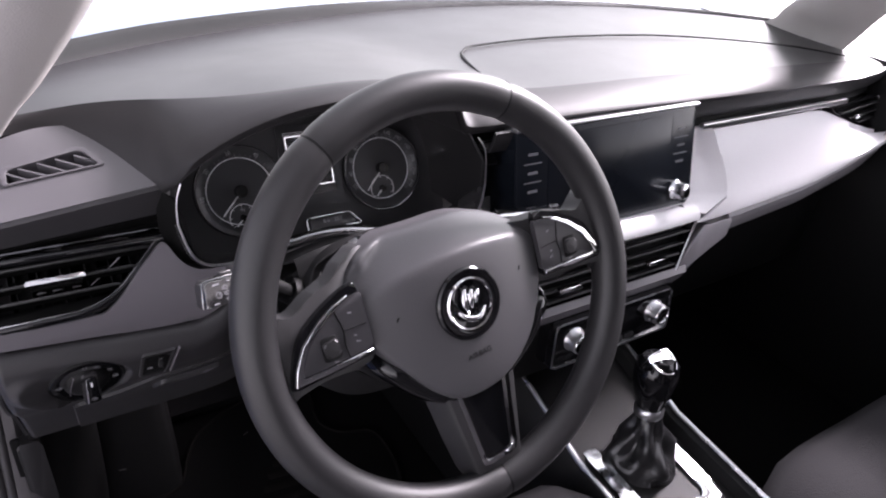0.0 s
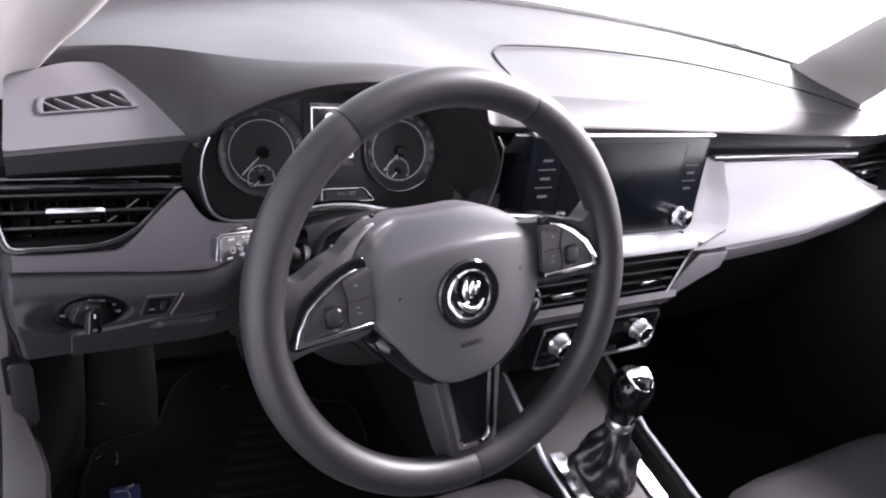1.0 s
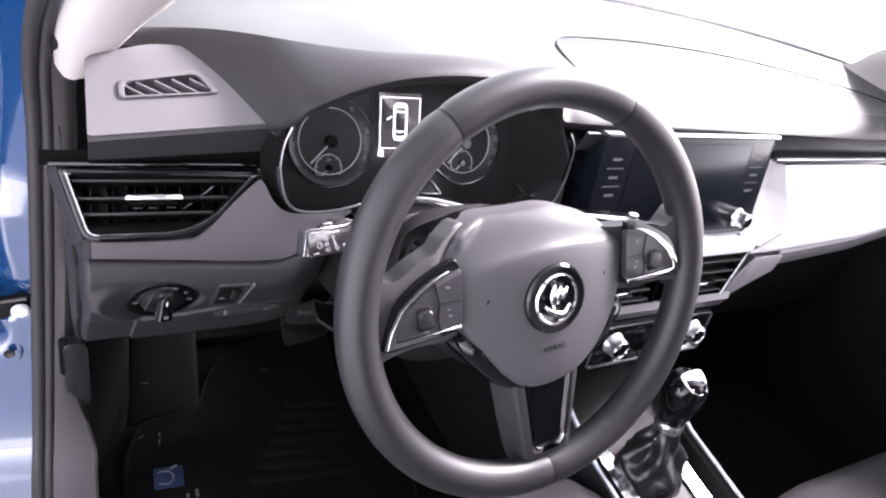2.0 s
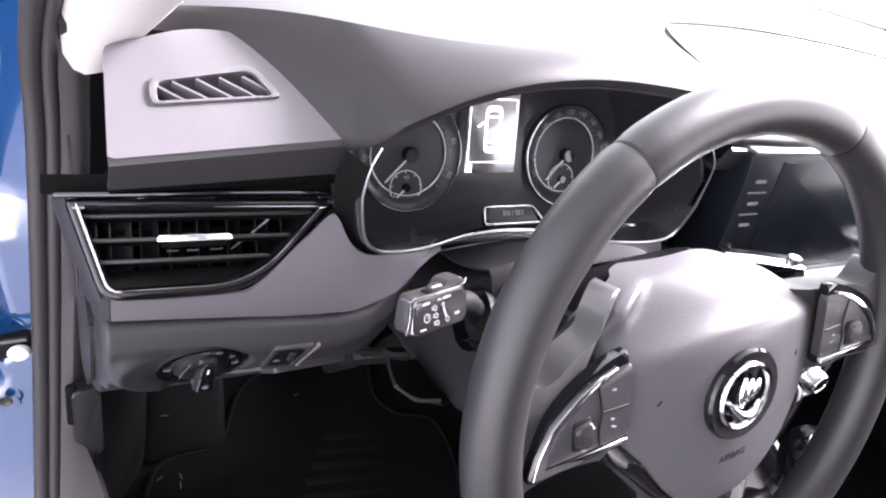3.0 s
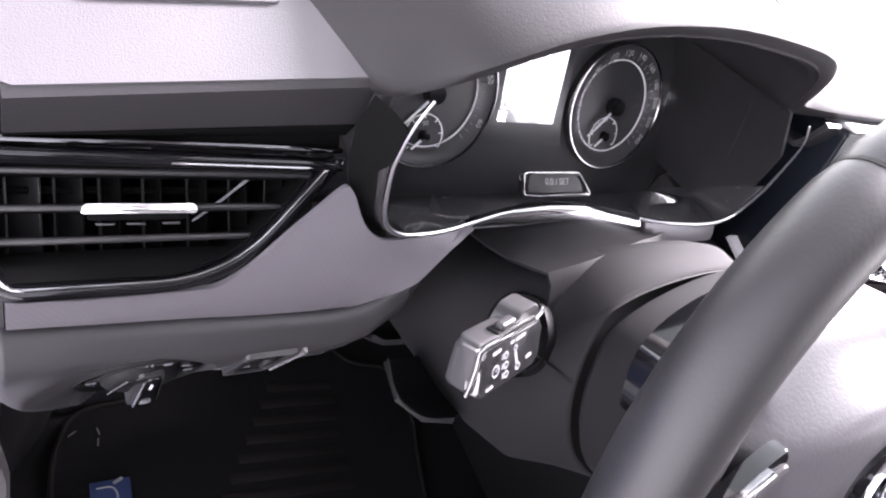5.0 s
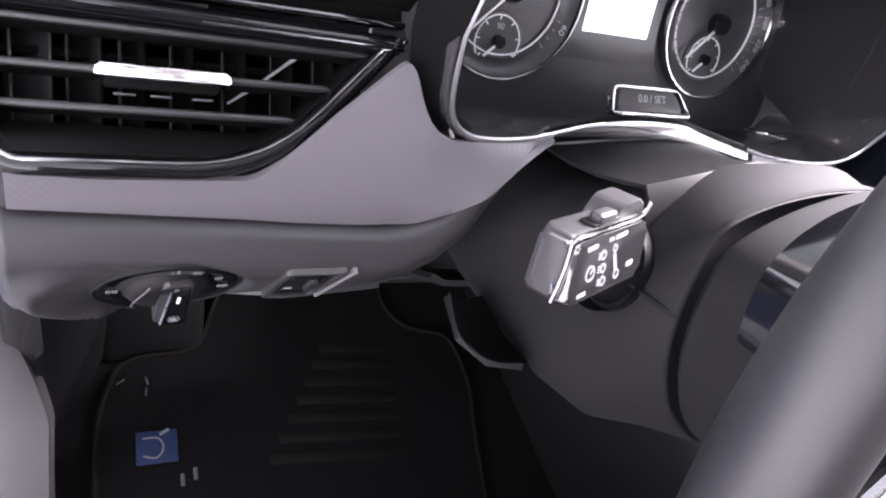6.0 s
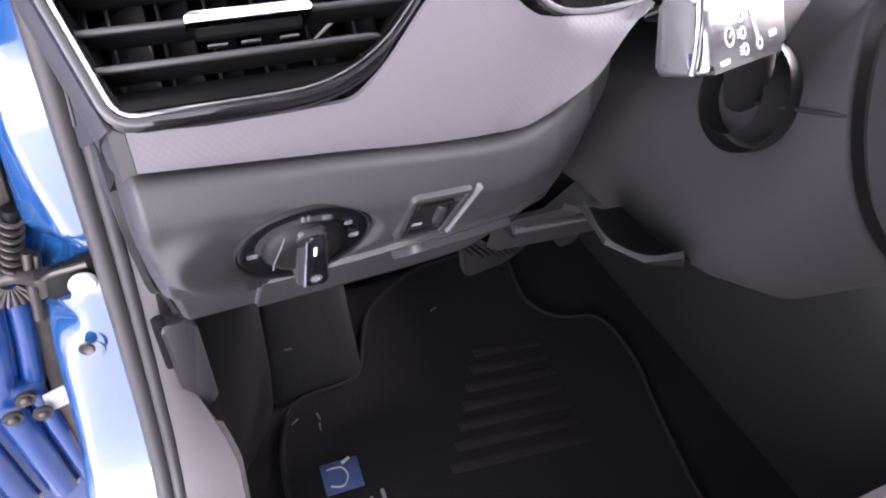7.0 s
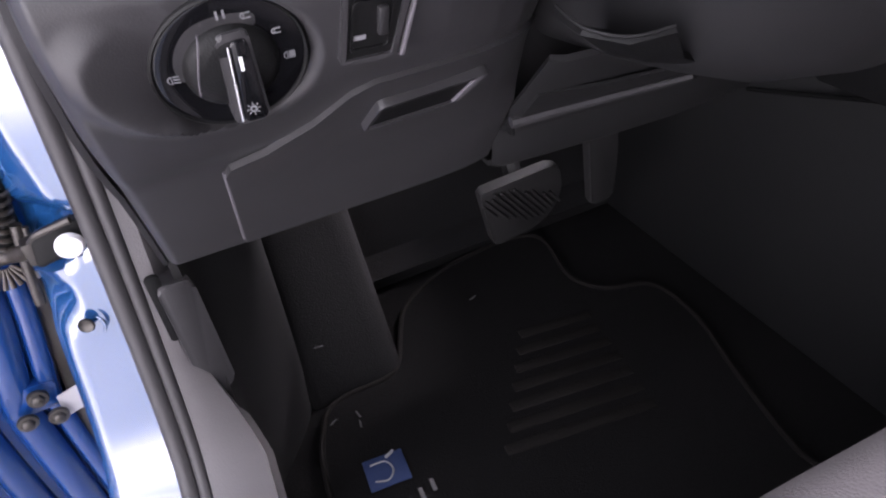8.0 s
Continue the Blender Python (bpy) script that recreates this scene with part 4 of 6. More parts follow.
    numeral("0.0 / SET", 0.0062, frame_of((-0.010, 0.2430, 0.8550), (1, 0, 0), (0, 0.75, 0.66)), b)
    rows = []
    for k in range(33):
        x = lerp(-0.158, 0.120, k / 32)
        zb = table(x, [(p[0], p[2]) for p in fl])[0] + 0.001
        zt = table(x, FRONT)[1] - 0.020
        rows.append([(x, 0.2195 + 0.12 * (lerp(zb, zt, q / 6) - 0.85), lerp(zb, zt, q / 6)) for q in range(7)])
    g = part("lens", sheet(rows, 0.0), LENS, c, "clear cover")
    g.visible_shadow = False


cluster()


# ---- steering wheel and column ----
WHEEL = Matrix((Vector((1, 0, 0)), Vector((0, math.sin(TAU), math.cos(TAU))), Vector((0, -math.cos(TAU), math.sin(TAU))))).transposed().to_4x4()
WHEEL.translation = (0.0, 0.0, 0.9)
WHEEL = WHEEL @ pose(0, 0, 0, 0, 0, 7)


def moulded(text, size, m, parent):
    ob = numeral(text, size, m, parent)
    ob.name = "lettering"
    ob.data.materials[0] = DARK
    ob["label"] = "small dark moulded lettering"


def steering_wheel():
    w = thing("steering_wheel", "three-spoke leather steering wheel with chrome trim and round emblem", "steering wheel", WHEEL)
    R, r = 0.1690, 0.0162
    def arc(a0, a1, k):
        return [(R * math.sin(radians(lerp(a0, a1, i / k))), R * math.cos(radians(lerp(a0, a1, i / k))), -0.018) for i in range(k + 1)]
    for a0, a1 in ((-29.45, 29.45), (29.75, 179.85), (180.15, 330.25)):
        k = max(6, int((a1 - a0) / 2.5))
        rad = [r * (0.95 if i in (0, k) else 1.0) for i in range(k + 1)]
        part("rim_cover", tube(arc(a0, a1, k), rad, 24), LEATHER, w, "", local=True)
    for a in (-29.6, 29.6, 180):
        part("seam", tube(arc(a - 0.3, a + 0.3, 2), r * 0.965, 24), DARK, w, "", local=True)
    # airbag cover
    half = [(0.0, 0.0670), (0.032, 0.0655), (0.058, 0.0585), (0.0770, 0.0475), (0.0875, 0.033), (0.0905, 0.017), (0.0895, -0.002), (0.0830, -0.022), (0.0695, -0.044), (0.0500, -0.0635), (0.0260, -0.0775), (0.0, -0.0815)]
    other = [(0.024, -0.0785), (0.043, -0.0640), (0.0590, -0.0445), (0.0745, -0.0225), (0.0850, -0.003), (0.0900, 0.014), (0.0905, 0.032), (0.0860, 0.0470), (0.070, 0.0595), (0.042, 0.0668)]
    out = [(p.x, p.y) for p in smooth_path([(x, y, 0) for x, y in half] + [(-x, y, 0) for x, y in other], 8, closed=True)]
    out = resample(out, 96)
    rows = []
    def lift(x, y):
        """A domed face that folds back above a curved crease."""
        v = y - 0.0435 + 1.6 * x * x
        fold = 0.5 * (v + math.hypot(v, 0.0030))
        return -0.0022 - 1.7 * min(fold, lerp(0.026, 0.011, max(0.0, min(1.0, (-x - 0.035) / 0.035)))) - 2.2 * x * x - 0.8 * min(0.0, y) ** 2 - 3.0 * min(0.0, y + 0.060) ** 2
    for d, drop in ((1.0, 0.030), (1.0, 0.018), (1.0, 0.0085), (0.993, 0.0040), (0.983, 0.0017), (0.968, 0.0004), (0.95, 0.0), (0.92, 0.0), (0.885, 0.0), (0.85, 0.0), (0.815, 0.0), (0.78, 0.0), (0.745, 0.0), (0.71, 0.0), (0.675, 0.0), (0.64, 0.0), (0.58, 0.0), (0.46, 0.0), (0.34, 0.0)):
        rows.append([(x * d, y * d, lift(x * d, y * d) - drop * (1.0 if drop < 0.01 else lerp(0.55, 1.0 if x > -0.05 else 0.85, max(0.0, min(1.0, (y - 0.02) / 0.03))))) for x, y in out])
    bm = sheet(rows, 0, closed=True)
    bm.faces.new([v for v in bm.verts][-96:])
    pad = part("airbag_cover", bm, PAD, w, "grained grey airbag cover", local=True, sharp=60)
    moulded("AIRBAG", 0.0068, pose(0.0, -0.0445, -0.0034, 4), pad)
    for sx in (-1, 1):
        part("cover_mark", box(0.0040, 0.0012, 0.0008, pose(sx * 0.060, 0.008, -0.0100, 0, sx * 15, 60), 0.0002), DARK, pad)
    # gloss black skirt under the cover, wider towards the lower spoke
    rows = []
    for e, z in ((-0.4, -0.018), (0.0, -0.0135), (0.35, -0.0130), (0.75, -0.0175), (1.0, -0.026), (1.0, -0.036), (0.6, -0.042)):
        row = []
        for x, y in out:
            k = max(0.0, min(1.0, (0.004 - y) / 0.040))
            k = k * k * (3 - 2 * k)
            row.append((x * (0.97 + 0.24 * e * k), y * (0.97 + 0.11 * e * k), z - 0.045 * (1 - k)))
        rows.append(row)
    part("cover_surround", sheet(rows, 0, closed=True), BLACK, w, "gloss black skirt under the cover", local=True, sharp=60)
    e = part("emblem", lathe([(0, -0.0005), (0.0185, -0.0005), (0.0205, 0.0005), (0.0285, 0.0008), (0.0300, -0.0008), (0.0300, -0.008)], Matrix(), 64), BLACK, w, "round black emblem", local=True)
    part("emblem_ring", lathe([(0.0190, -0.0005), (0.0196, 0.0018), (0.0208, 0.0022), (0.0220, 0.0004)], Matrix(), 64), CHROME, e, "chrome ring")
    for k in range(3):
        part("emblem_relief", tube(smooth_path([(-0.004 + 0.004 * k, -0.006 + 0.003 * k, 0.0015), (-0.007 + 0.006 * k, 0.004 + 0.001 * k, 0.0030), (-0.004 + 0.006 * k, 0.014 - 0.002 * k, 0.0022)], 6), [0.0011 + 0.0016 * math.sin(math.pi * j / 12) for j in range(13)], 10), CHROME, e, "chrome relief")
    part("emblem_relief", tube(smooth_path([(-0.013, -0.003, 0.001), (-0.006, -0.010, 0.0028), (0.004, -0.012, 0.0028), (0.012, -0.006, 0.001)], 5), [0.0010 + 0.0020 * math.sin(math.pi * j / 15) for j in range(16)], 10), CHROME, e, "chrome relief")
    # side spokes
    for side in (-1, 1):
        f = lambda pts: [(side * x, y) for x, y in pts]
        o = f([(p.x, p.y) for p in smooth_path([(0.055, 0.060 if side < 0 else 0.040, 0), (0.082, 0.0610 if side < 0 else 0.0430, 0), (0.100, 0.0540 if side < 0 else 0.0440, 0), (0.122, 0.0475 if side < 0 else 0.0400, 0), (0.1375, 0.0395 if side < 0 else 0.0350, 0), (0.149, 0.0440, 0), (0.160, 0.0450, 0), (0.1655, 0.0, 0), (0.1585, -0.030, 0), (0.1530, -0.0205, 0), (0.125, -0.0150, 0), (0.075, -0.0110, 0)], 4, closed=True)])
        bm = prism(o, 0.022, pose(0, 0, -0.0150), 0.006, 4)
        for v in bm.verts:
            v.co.z += 0.0025 * max(0.0, (0.14 - abs(v.co.x)) / 0.07) - 0.55 * max(0.0, 0.096 - abs(v.co.x)) - 0.85 * max(0.0, v.co.y - 0.046)
        sp = part("spoke", bm, SPOKE, w, "", local=True, sharp=60)
        panel = [(0.086, 0.0495), (0.100, 0.0465), (0.1165, 0.0390), (0.1395, 0.0255), (0.1510, -0.0020), (0.1525, -0.0118), (0.125, -0.0105), (0.084, -0.0085)]
        o2 = resample(rounded(f(panel), [0.002, 0.010, 0.012, 0.016, 0.008, 0.003, 0.004, 0.002]), 96)
        part("spoke_edge", prism(o2, 0.007, pose(0, 0, -0.0100), 0.0016, 3), BLACK, sp, "gloss black edge of the key panel")
        outer = [(0.0950, 0.0425), (0.1080, 0.0385), (0.1200, 0.0320), (0.1370, 0.0180), (0.1462, 0.0030), (0.1502, -0.0090), (0.1200, -0.0082), (0.0860, -0.0068)]
        inner = [(0.0860, -0.0036), (0.1200, -0.0046), (0.1432, -0.0048), (0.1415, 0.0030), (0.1335, 0.0160), (0.1185, 0.0296), (0.1070, 0.0366), (0.0950, 0.0410)]
        part("spoke_trim", prism(f(outer + inner), 0.005, pose(0, 0, -0.0076), 0.0009, 2), CHROME, sp, "chrome trim round the keys")
        keys = resample(rounded(f([(0.084, 0.0415), (0.0950, 0.0405), (0.1070, 0.0362), (0.1183, 0.0290), (0.1330, 0.0155), (0.1410, 0.0028), (0.1424, -0.0040), (0.1200, -0.0038), (0.084, -0.0028)]), 0.002), 96)
        part("key_panel", prism(keys, 0.006, pose(0, 0, -0.0088), 0.0008), KEYGREY, sp, "satin grey key panel")
        part("key_joint", tube(smooth_path([(side * 0.1075, 0.0345, -0.0086), (side * 0.1045, 0.018, -0.0086), (side * 0.1060, 0.007, -0.0086), (side * 0.1050, -0.003, -0.0086)], 5), 0.0007, 6), DARK, sp)
        part("key_joint", tube([(side * 0.086, 0.017, -0.0086), (side * 0.1045, 0.0175, -0.0086)], 0.0005, 6), DARK, sp)
        part("wheel_recess", prism(rounded(f([(0.1100, -0.0005), (0.1245, -0.0005), (0.1240, 0.0180), (0.1110, 0.0180)]), 0.003), 0.002, pose(0, 0, -0.0080), 0.0005), DARK, sp)
        part("thumb_wheel", prism(rounded([(-0.0062, -0.0062), (0.0062, -0.0062), (0.0062, 0.0062), (-0.0062, 0.0062)], 0.0030), 0.009, pose(side * 0.1172, 0.0090, -0.0050, 0, 0, side * -6), 0.0022, 3), SLAT, sp, "dark ribbed thumb wheel")
        for x, y, a in ((0.0965, 0.0290, 0.0030), (0.0955, 0.0060, 0.0034), (0.1160, -0.0022, 0.0034), (0.0965, 0.0110, 0.0022)):
            part("key_mark", box(a, 0.0012, 0.0004, pose(side * x, y, -0.0086, 0, 0, side * 20)), STITCH, sp)
    # lower spoke with sloping flanks
    rows = []
    for d, z in ((0.010, -0.040), (0.0080, -0.030), (0.003, -0.0165), (0.0012, -0.0140), (0.0, -0.0132)):
        half = [(0.0345 + d, -0.060), (0.0330 + d, -0.075), (0.0270 + d, -0.115), (0.0222 + 0.8 * d, -0.150), (0.0205 + 0.6 * d, -0.1575 - 0.2 * d), (0.0160 + 0.5 * d, -0.1610 - 0.2 * d)]
        rows.append([(x, y, z) for x, y in half] + [(-x, y, z) for x, y in half[::-1]])
    bm = sheet(rows, 0)
    bm.verts.ensure_lookup_table()
    bm.faces.new([v for v in bm.verts][-12:])
    sp = part("lower_spoke", bm, SPOKE, w, "", local=True, sharp=50)
    i0 = rounded([(-0.0285, -0.064), (0.0275, -0.064), (0.0182, -0.1460), (-0.0182, -0.1460)], 0.005)
    i1 = rounded([(-0.0245, -0.066), (0.0235, -0.066), (0.0140, -0.1410), (-0.0142, -0.1410)], 0.004)
    part("spoke_trim", ring(resample(i0, 96), resample(i1, 96), 0.006, pose(0, 0, -0.0100), 0.0018), CHROME, sp, "bright spoke frame")
    part("spoke_insert", prism(i0, 0.004, pose(0, 0, -0.0128)), BLACK, sp, "gloss black insert")
    rows = []
    for r, z in ((0.058, -0.028), (0.074, -0.038), (0.0840, -0.054), (0.0880, -0.076), (0.0885, -0.108), (0.085, -0.112)):
        row = []
        for k in range(64):
            u, v = r * math.cos(2 * math.pi * k / 64), r * math.sin(2 * math.pi * k / 64)
            f = 0.036
            row.append((u, v if v < f else f + 0.35 * (v - f), z))
        rows.append(row)
    part("boss", sheet(rows, 0, closed=True), SHROUD, w, "round plastic cover behind the hub", local=True)


steering_wheel()


def column():
    c = thing("steering_column", "dark grey plastic steering column shroud", "steering column", pose(0, 0.2, 0.78))
    turn, away = WHEEL.to_3x3() @ Vector((0, 0, 1)), 0.1125
    rows = []
    for r, n in ((0.050, 0.118), (0.0885, 0.1165), (0.0900, 0.1130), (0.0912, 0.1130), (0.0925, 0.1150)):
        row = []
        for k in range(64):
            a = 2 * math.pi * k / 64
            u, v = r * math.cos(a), r * math.sin(a)
            v = v if v < 0.036 else 0.036 + 0.30 * (v - 0.036)
            row.append((u, n * math.cos(TAU) + v * math.sin(TAU), 0.9 - n * math.sin(TAU) + v * math.cos(TAU)))
        rows.append(row)
    for yc, slant, zt, zb, hw, e in ((0.118, 0.36, 0.893, 0.748, 0.0935, 0.90), (0.135, 0.28, 0.889, 0.722, 0.0940, 0.78), (0.157, 0.16, 0.876, 0.709, 0.0935, 0.66), (0.185, 0.06, 0.850, 0.702, 0.095, 0.66), (0.215, 0.0, 0.824, 0.699, 0.099, 0.68), (0.27, 0.0, 0.810, 0.695, 0.104, 0.7)):
        row = []
        zm = lerp(zb, zt, 0.55)
        for k in range(64):
            a = 2 * math.pi * k / 64
            ca, sa = math.cos(a), math.sin(a)
            z = zm + (zt - zm if sa > 0 else zm - zb) * math.copysign(abs(sa) ** e, sa)
            row.append((hw * math.copysign(abs(ca) ** e, ca), yc + slant * (z - zm), z))
        rows.append(row)
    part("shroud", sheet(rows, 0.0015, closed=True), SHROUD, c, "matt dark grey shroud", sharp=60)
    # joint between upper and lower half
    pts = [(-0.0940, 0.150, 0.831), (-0.0945, 0.130, 0.840), (-0.0935, 0.110, 0.8485), (-0.0915, 0.103, 0.851)]
    part("shroud_joint", tube(smooth_path(pts, 5), 0.0009, 6), DARK, c)
    # cover over the gap to the instruments
    far = smooth_path([(-0.085, 0.2250, 0.8330), (-0.060, 0.2120, 0.8490), (-0.030, 0.2100, 0.8535), (0.0, 0.2100, 0.8520), (0.030, 0.2100, 0.8450), (0.060, 0.2120, 0.8360), (0.085, 0.2140, 0.8290)], 4)
    near = smooth_path([(-0.088, 0.1570, 0.8730), (-0.060, 0.1580, 0.8790), (-0.030, 0.1640, 0.8790), (0.0, 0.1720, 0.8750), (0.030, 0.1820, 0.8650), (0.060, 0.1950, 0.8520), (0.085, 0.2060, 0.8380)], 4)
    rows = [[tuple(p.lerp(q, u) + Vector((0, 0, -0.004 * math.sin(math.pi * min(1.0, u)))) ) for p, q in zip(far, near)] for u in (0.0, 0.04, 0.3, 0.6, 0.85, 1.0)]
    rows.append([(p.x * 0.99, p.y - 0.006, p.z - 0.004) for p in near])
    rows.append([(p.x * 0.99, p.y - 0.016, p.z - 0.020) for p in near])
    part("gap_cover", sheet(rows, 0.002), COVER, c, "dark cover over the gap to the dials", sharp=50)
    part("cover_edge", tube([(p.x, p.y, p.z + 0.0008) for p in far], 0.0011, 6), HARD, c)
    # left stalk with its keypad
    m = frame_of((-0.1605, 0.1045, 0.8945), (0.044, 0.0145, -0.0065), (0.002, 0.009, 0.0195))
    st = part("stalk", prism(rounded([(-0.0245, -0.0110), (0.0225, -0.0105), (0.0235, 0.0105), (-0.0225, 0.0110)], 0.003), 0.0105, m @ pose(0, 0, -0.001), 0.0015), SLAT, c, "indicator stalk")
    mk = m @ pose(0, 0, 0.0034, -9)
    part("keypad", prism(rounded([(-0.0250, -0.0100), (0.0220, -0.0098), (0.0230, 0.0098), (-0.0235, 0.0100)], 0.003), 0.0062, mk, 0.0046, 5), KEYFACE, st, "gloss black key face with pale symbols")
    part("keypad_edge", tube([m @ Vector(p) for p in ((-0.0262, -0.0095, 0.0005), (-0.0262, -0.004, 0.0014), (-0.0254, 0.004, 0.0016), (-0.0246, 0.0095, 0.0010), (-0.0215, 0.0112, 0.0010), (0.0, 0.0112, 0.0012), (0.0150, 0.0112, 0.0012), (0.0215, 0.0128, 0.0008), (0.0238, 0.0150, 0.0))], 0.0009, 8), RINGMETAL, st, "thin bright edge")
    for x, y, a, b in ((-0.0165, -0.0078, 0.0050, 0.0012), (-0.0135, 0.0070, 0.0060, 0.0014), (-0.0020, 0.0076, 0.0030, 0.0012), (0.0045, 0.0078, 0.0075, 0.0014), (0.0135, -0.0038, 0.0046, 0.0016)):
        part("key_print", box(a, b, 0.0004, mk @ pose(x, y, 0, 0, 0, 3)), STITCH, st)
    for x, y, r in ((-0.0130, -0.0015, 0.0027), (-0.0060, 0.0032, 0.0017), (-0.0052, -0.0014, 0.0017), (-0.0042, -0.0060, 0.0017), (0.0012, 0.0040, 0.0014), (0.0046, -0.0055, 0.0018)):
        part("key_symbol", lathe([(r - 0.0006, 0.0), (r - 0.0006, 0.0003), (r, 0.0003), (r, 0.0)], mk @ pose(x, y, 0), 16), STITCH, st)
    for x, y in ((-0.0084, 0.0032), (-0.0076, -0.0014), (-0.0066, -0.0060)):
        for dy in (-0.0009, 0.0, 0.0009):
            part("key_symbol", box(0.0013, 0.0004, 0.0004, mk @ pose(x, y + dy, 0)), STITCH, st)
    part("key_symbol", box(0.0016, 0.0062, 0.0004, mk @ pose(0.0026, -0.0008, 0, 0, 0, 22)), STITCH, st)
    part("key_symbol", box(0.0020, 0.0006, 0.0004, mk @ pose(-0.0122, -0.0010, 0, 0, 0, 50)), STITCH, st)
    part("end_piece", prism(rounded([(-0.0035, -0.0090), (0.0060, -0.0090), (0.0060, 0.0095), (-0.0035, 0.0095)], 0.002), 0.006, m @ pose(-0.0245, 0, -0.0060, 0, -90), 0.0015), SPOKE, st, "grey end piece")
    part("slider", box(0.011, 0.0042, 0.005, m @ pose(-0.001, 0.0128, -0.0035), 0.0014, 3), SLAT, st)
    part("slider_track", box(0.017, 0.0016, 0.006, m @ pose(0.0, 0.0112, -0.0045), 0.0006), DARK, st)
    part("shoulder", prism(rounded([(0.002, 0.0), (0.0245, 0.0), (0.0245, 0.0100), (0.0215, 0.0135), (0.0090, 0.0130), (0.0050, 0.0090)], 0.002), 0.0115, m @ pose(0.0005, 0.0025, -0.0020), 0.0016, 3), SLAT, st, "raised shoulder at the inner end")
    part("arm", tube([m @ Vector((0.020, -0.002, -0.009)), (-0.118, 0.132, 0.868), (-0.084, 0.152, 0.830)], [0.0075, 0.0085, 0.0095], 14), DARK, st)
    part("stalk_sleeve", lathe([(0.0235, -0.004), (0.0230, 0.003), (0.0212, 0.0058), (0.0188, 0.0045), (0.0172, 0.0), (0.0160, -0.010)], frame_of((-0.0940, 0.1435, 0.8370), (0, 0.9, -0.4), (0.25, 0.4, 0.9)), 44), DARK, c, "round rubber sleeve")
    # right stalk
    m = frame_of((0.152, 0.116, 0.887), (0.9, -0.40, 0.10), (0.0, 0.10, 1))
    st = part("stalk", prism(rounded([(-0.034, -0.006), (0.034, -0.007), (0.036, 0.006), (-0.034, 0.006)], 0.004), 0.020, m @ pose(0, 0, 0.008), 0.002), BLACK, c, "wiper stalk with chrome edge")
    part("stalk_edge", box(0.066, 0.0022, 0.0200, m @ pose(0, 0.0068, -0.002), 0.0008), CHROME, st, "chrome edge")
    part("stalk_button", lathe([(0, 0.006), (0.005, 0.006), (0.006, 0)], m @ pose(0.026, 0.007, 0, -90), 14), CHROME, st)
    part("arm", tube([m @ Vector((-0.030, 0, -0.002)), (0.108, 0.138, 0.868), (0.082, 0.150, 0.845)], [0.007, 0.008, 0.010], 12), DARK, st)
    # wing under the column's side
    part("side_wing", sheet([[(-0.128, 0.186, 0.756), (-0.131, 0.160, 0.755), (-0.118, 0.145, 0.752), (-0.100, 0.139, 0.754)], [(-0.108, 0.192, 0.742), (-0.112, 0.168, 0.740), (-0.103, 0.153, 0.738), (-0.088, 0.146, 0.738)], [(-0.085, 0.20, 0.732), (-0.085, 0.175, 0.73), (-0.08, 0.16, 0.729), (-0.07, 0.155, 0.728)]], 0.003), DARK, c, "dark tray under the column")
    part("wing_edge", tube(smooth_path([(-0.128, 0.186, 0.758), (-0.131, 0.160, 0.7555), (-0.118, 0.145, 0.7525), (-0.100, 0.139, 0.7545)], 5), 0.0008, 6), SHROUD, c)


column()


# ---- middle of the dashboard ----
def screen():
    m = frame_of((0.34, 0.186, 0.880), (1, 0, 0), (0, 0.028, 0.130))
    s = thing("touch_screen", "wide black touch screen with two knobs and chrome top edge", "screen", m)
    o = rounded([(-0.150, -0.068), (0.155, -0.068), (0.150, 0.068), (-0.150, 0.068)], 0.008)
    part("housing", prism(o, 0.05, Matrix(), 0.003), SCREEN, s, local=True)
    part("glass", prism(rounded([(-0.103, -0.060), (0.106, -0.060), (0.106, 0.058), (-0.103, 0.058)], 0.003), 0.002, pose(0, 0, 0.0012), 0.0006), SCREEN, s, local=True)
    part("top_edge", box(0.306, 0.005, 0.034, pose(0, 0.0680, -0.012), 0.0022), BRIGHT, s, "bright top edge", local=True)
    part("bottom_edge", box(0.250, 0.0022, 0.006, pose(0.015, -0.0685, 0.0), 0.0008), SATIN, s, local=True)
    for sx in (-1, 1):
        k = part("knob", lathe([(0.0, 0.017), (0.008, 0.017), (0.0105, 0.015), (0.011, 0.003), (0.0135, 0.0)], pose(sx * 0.126, -0.046, 0), 28), CHROME, s, "chrome knob", local=True)
        for j in range(3):
            part("key_label", box(0.014, 0.003, 0.0006, pose(sx * 0.126, 0.038 - 0.022 * j, 0.0005)), SYMBOL, s, local=True)
        for j in range(2):
            part("key_line", box(0.026, 0.0012, 0.0006, pose(sx * 0.126, 0.027 - 0.022 * j, 0.0005)), SYMBOL, s, local=True)


screen()


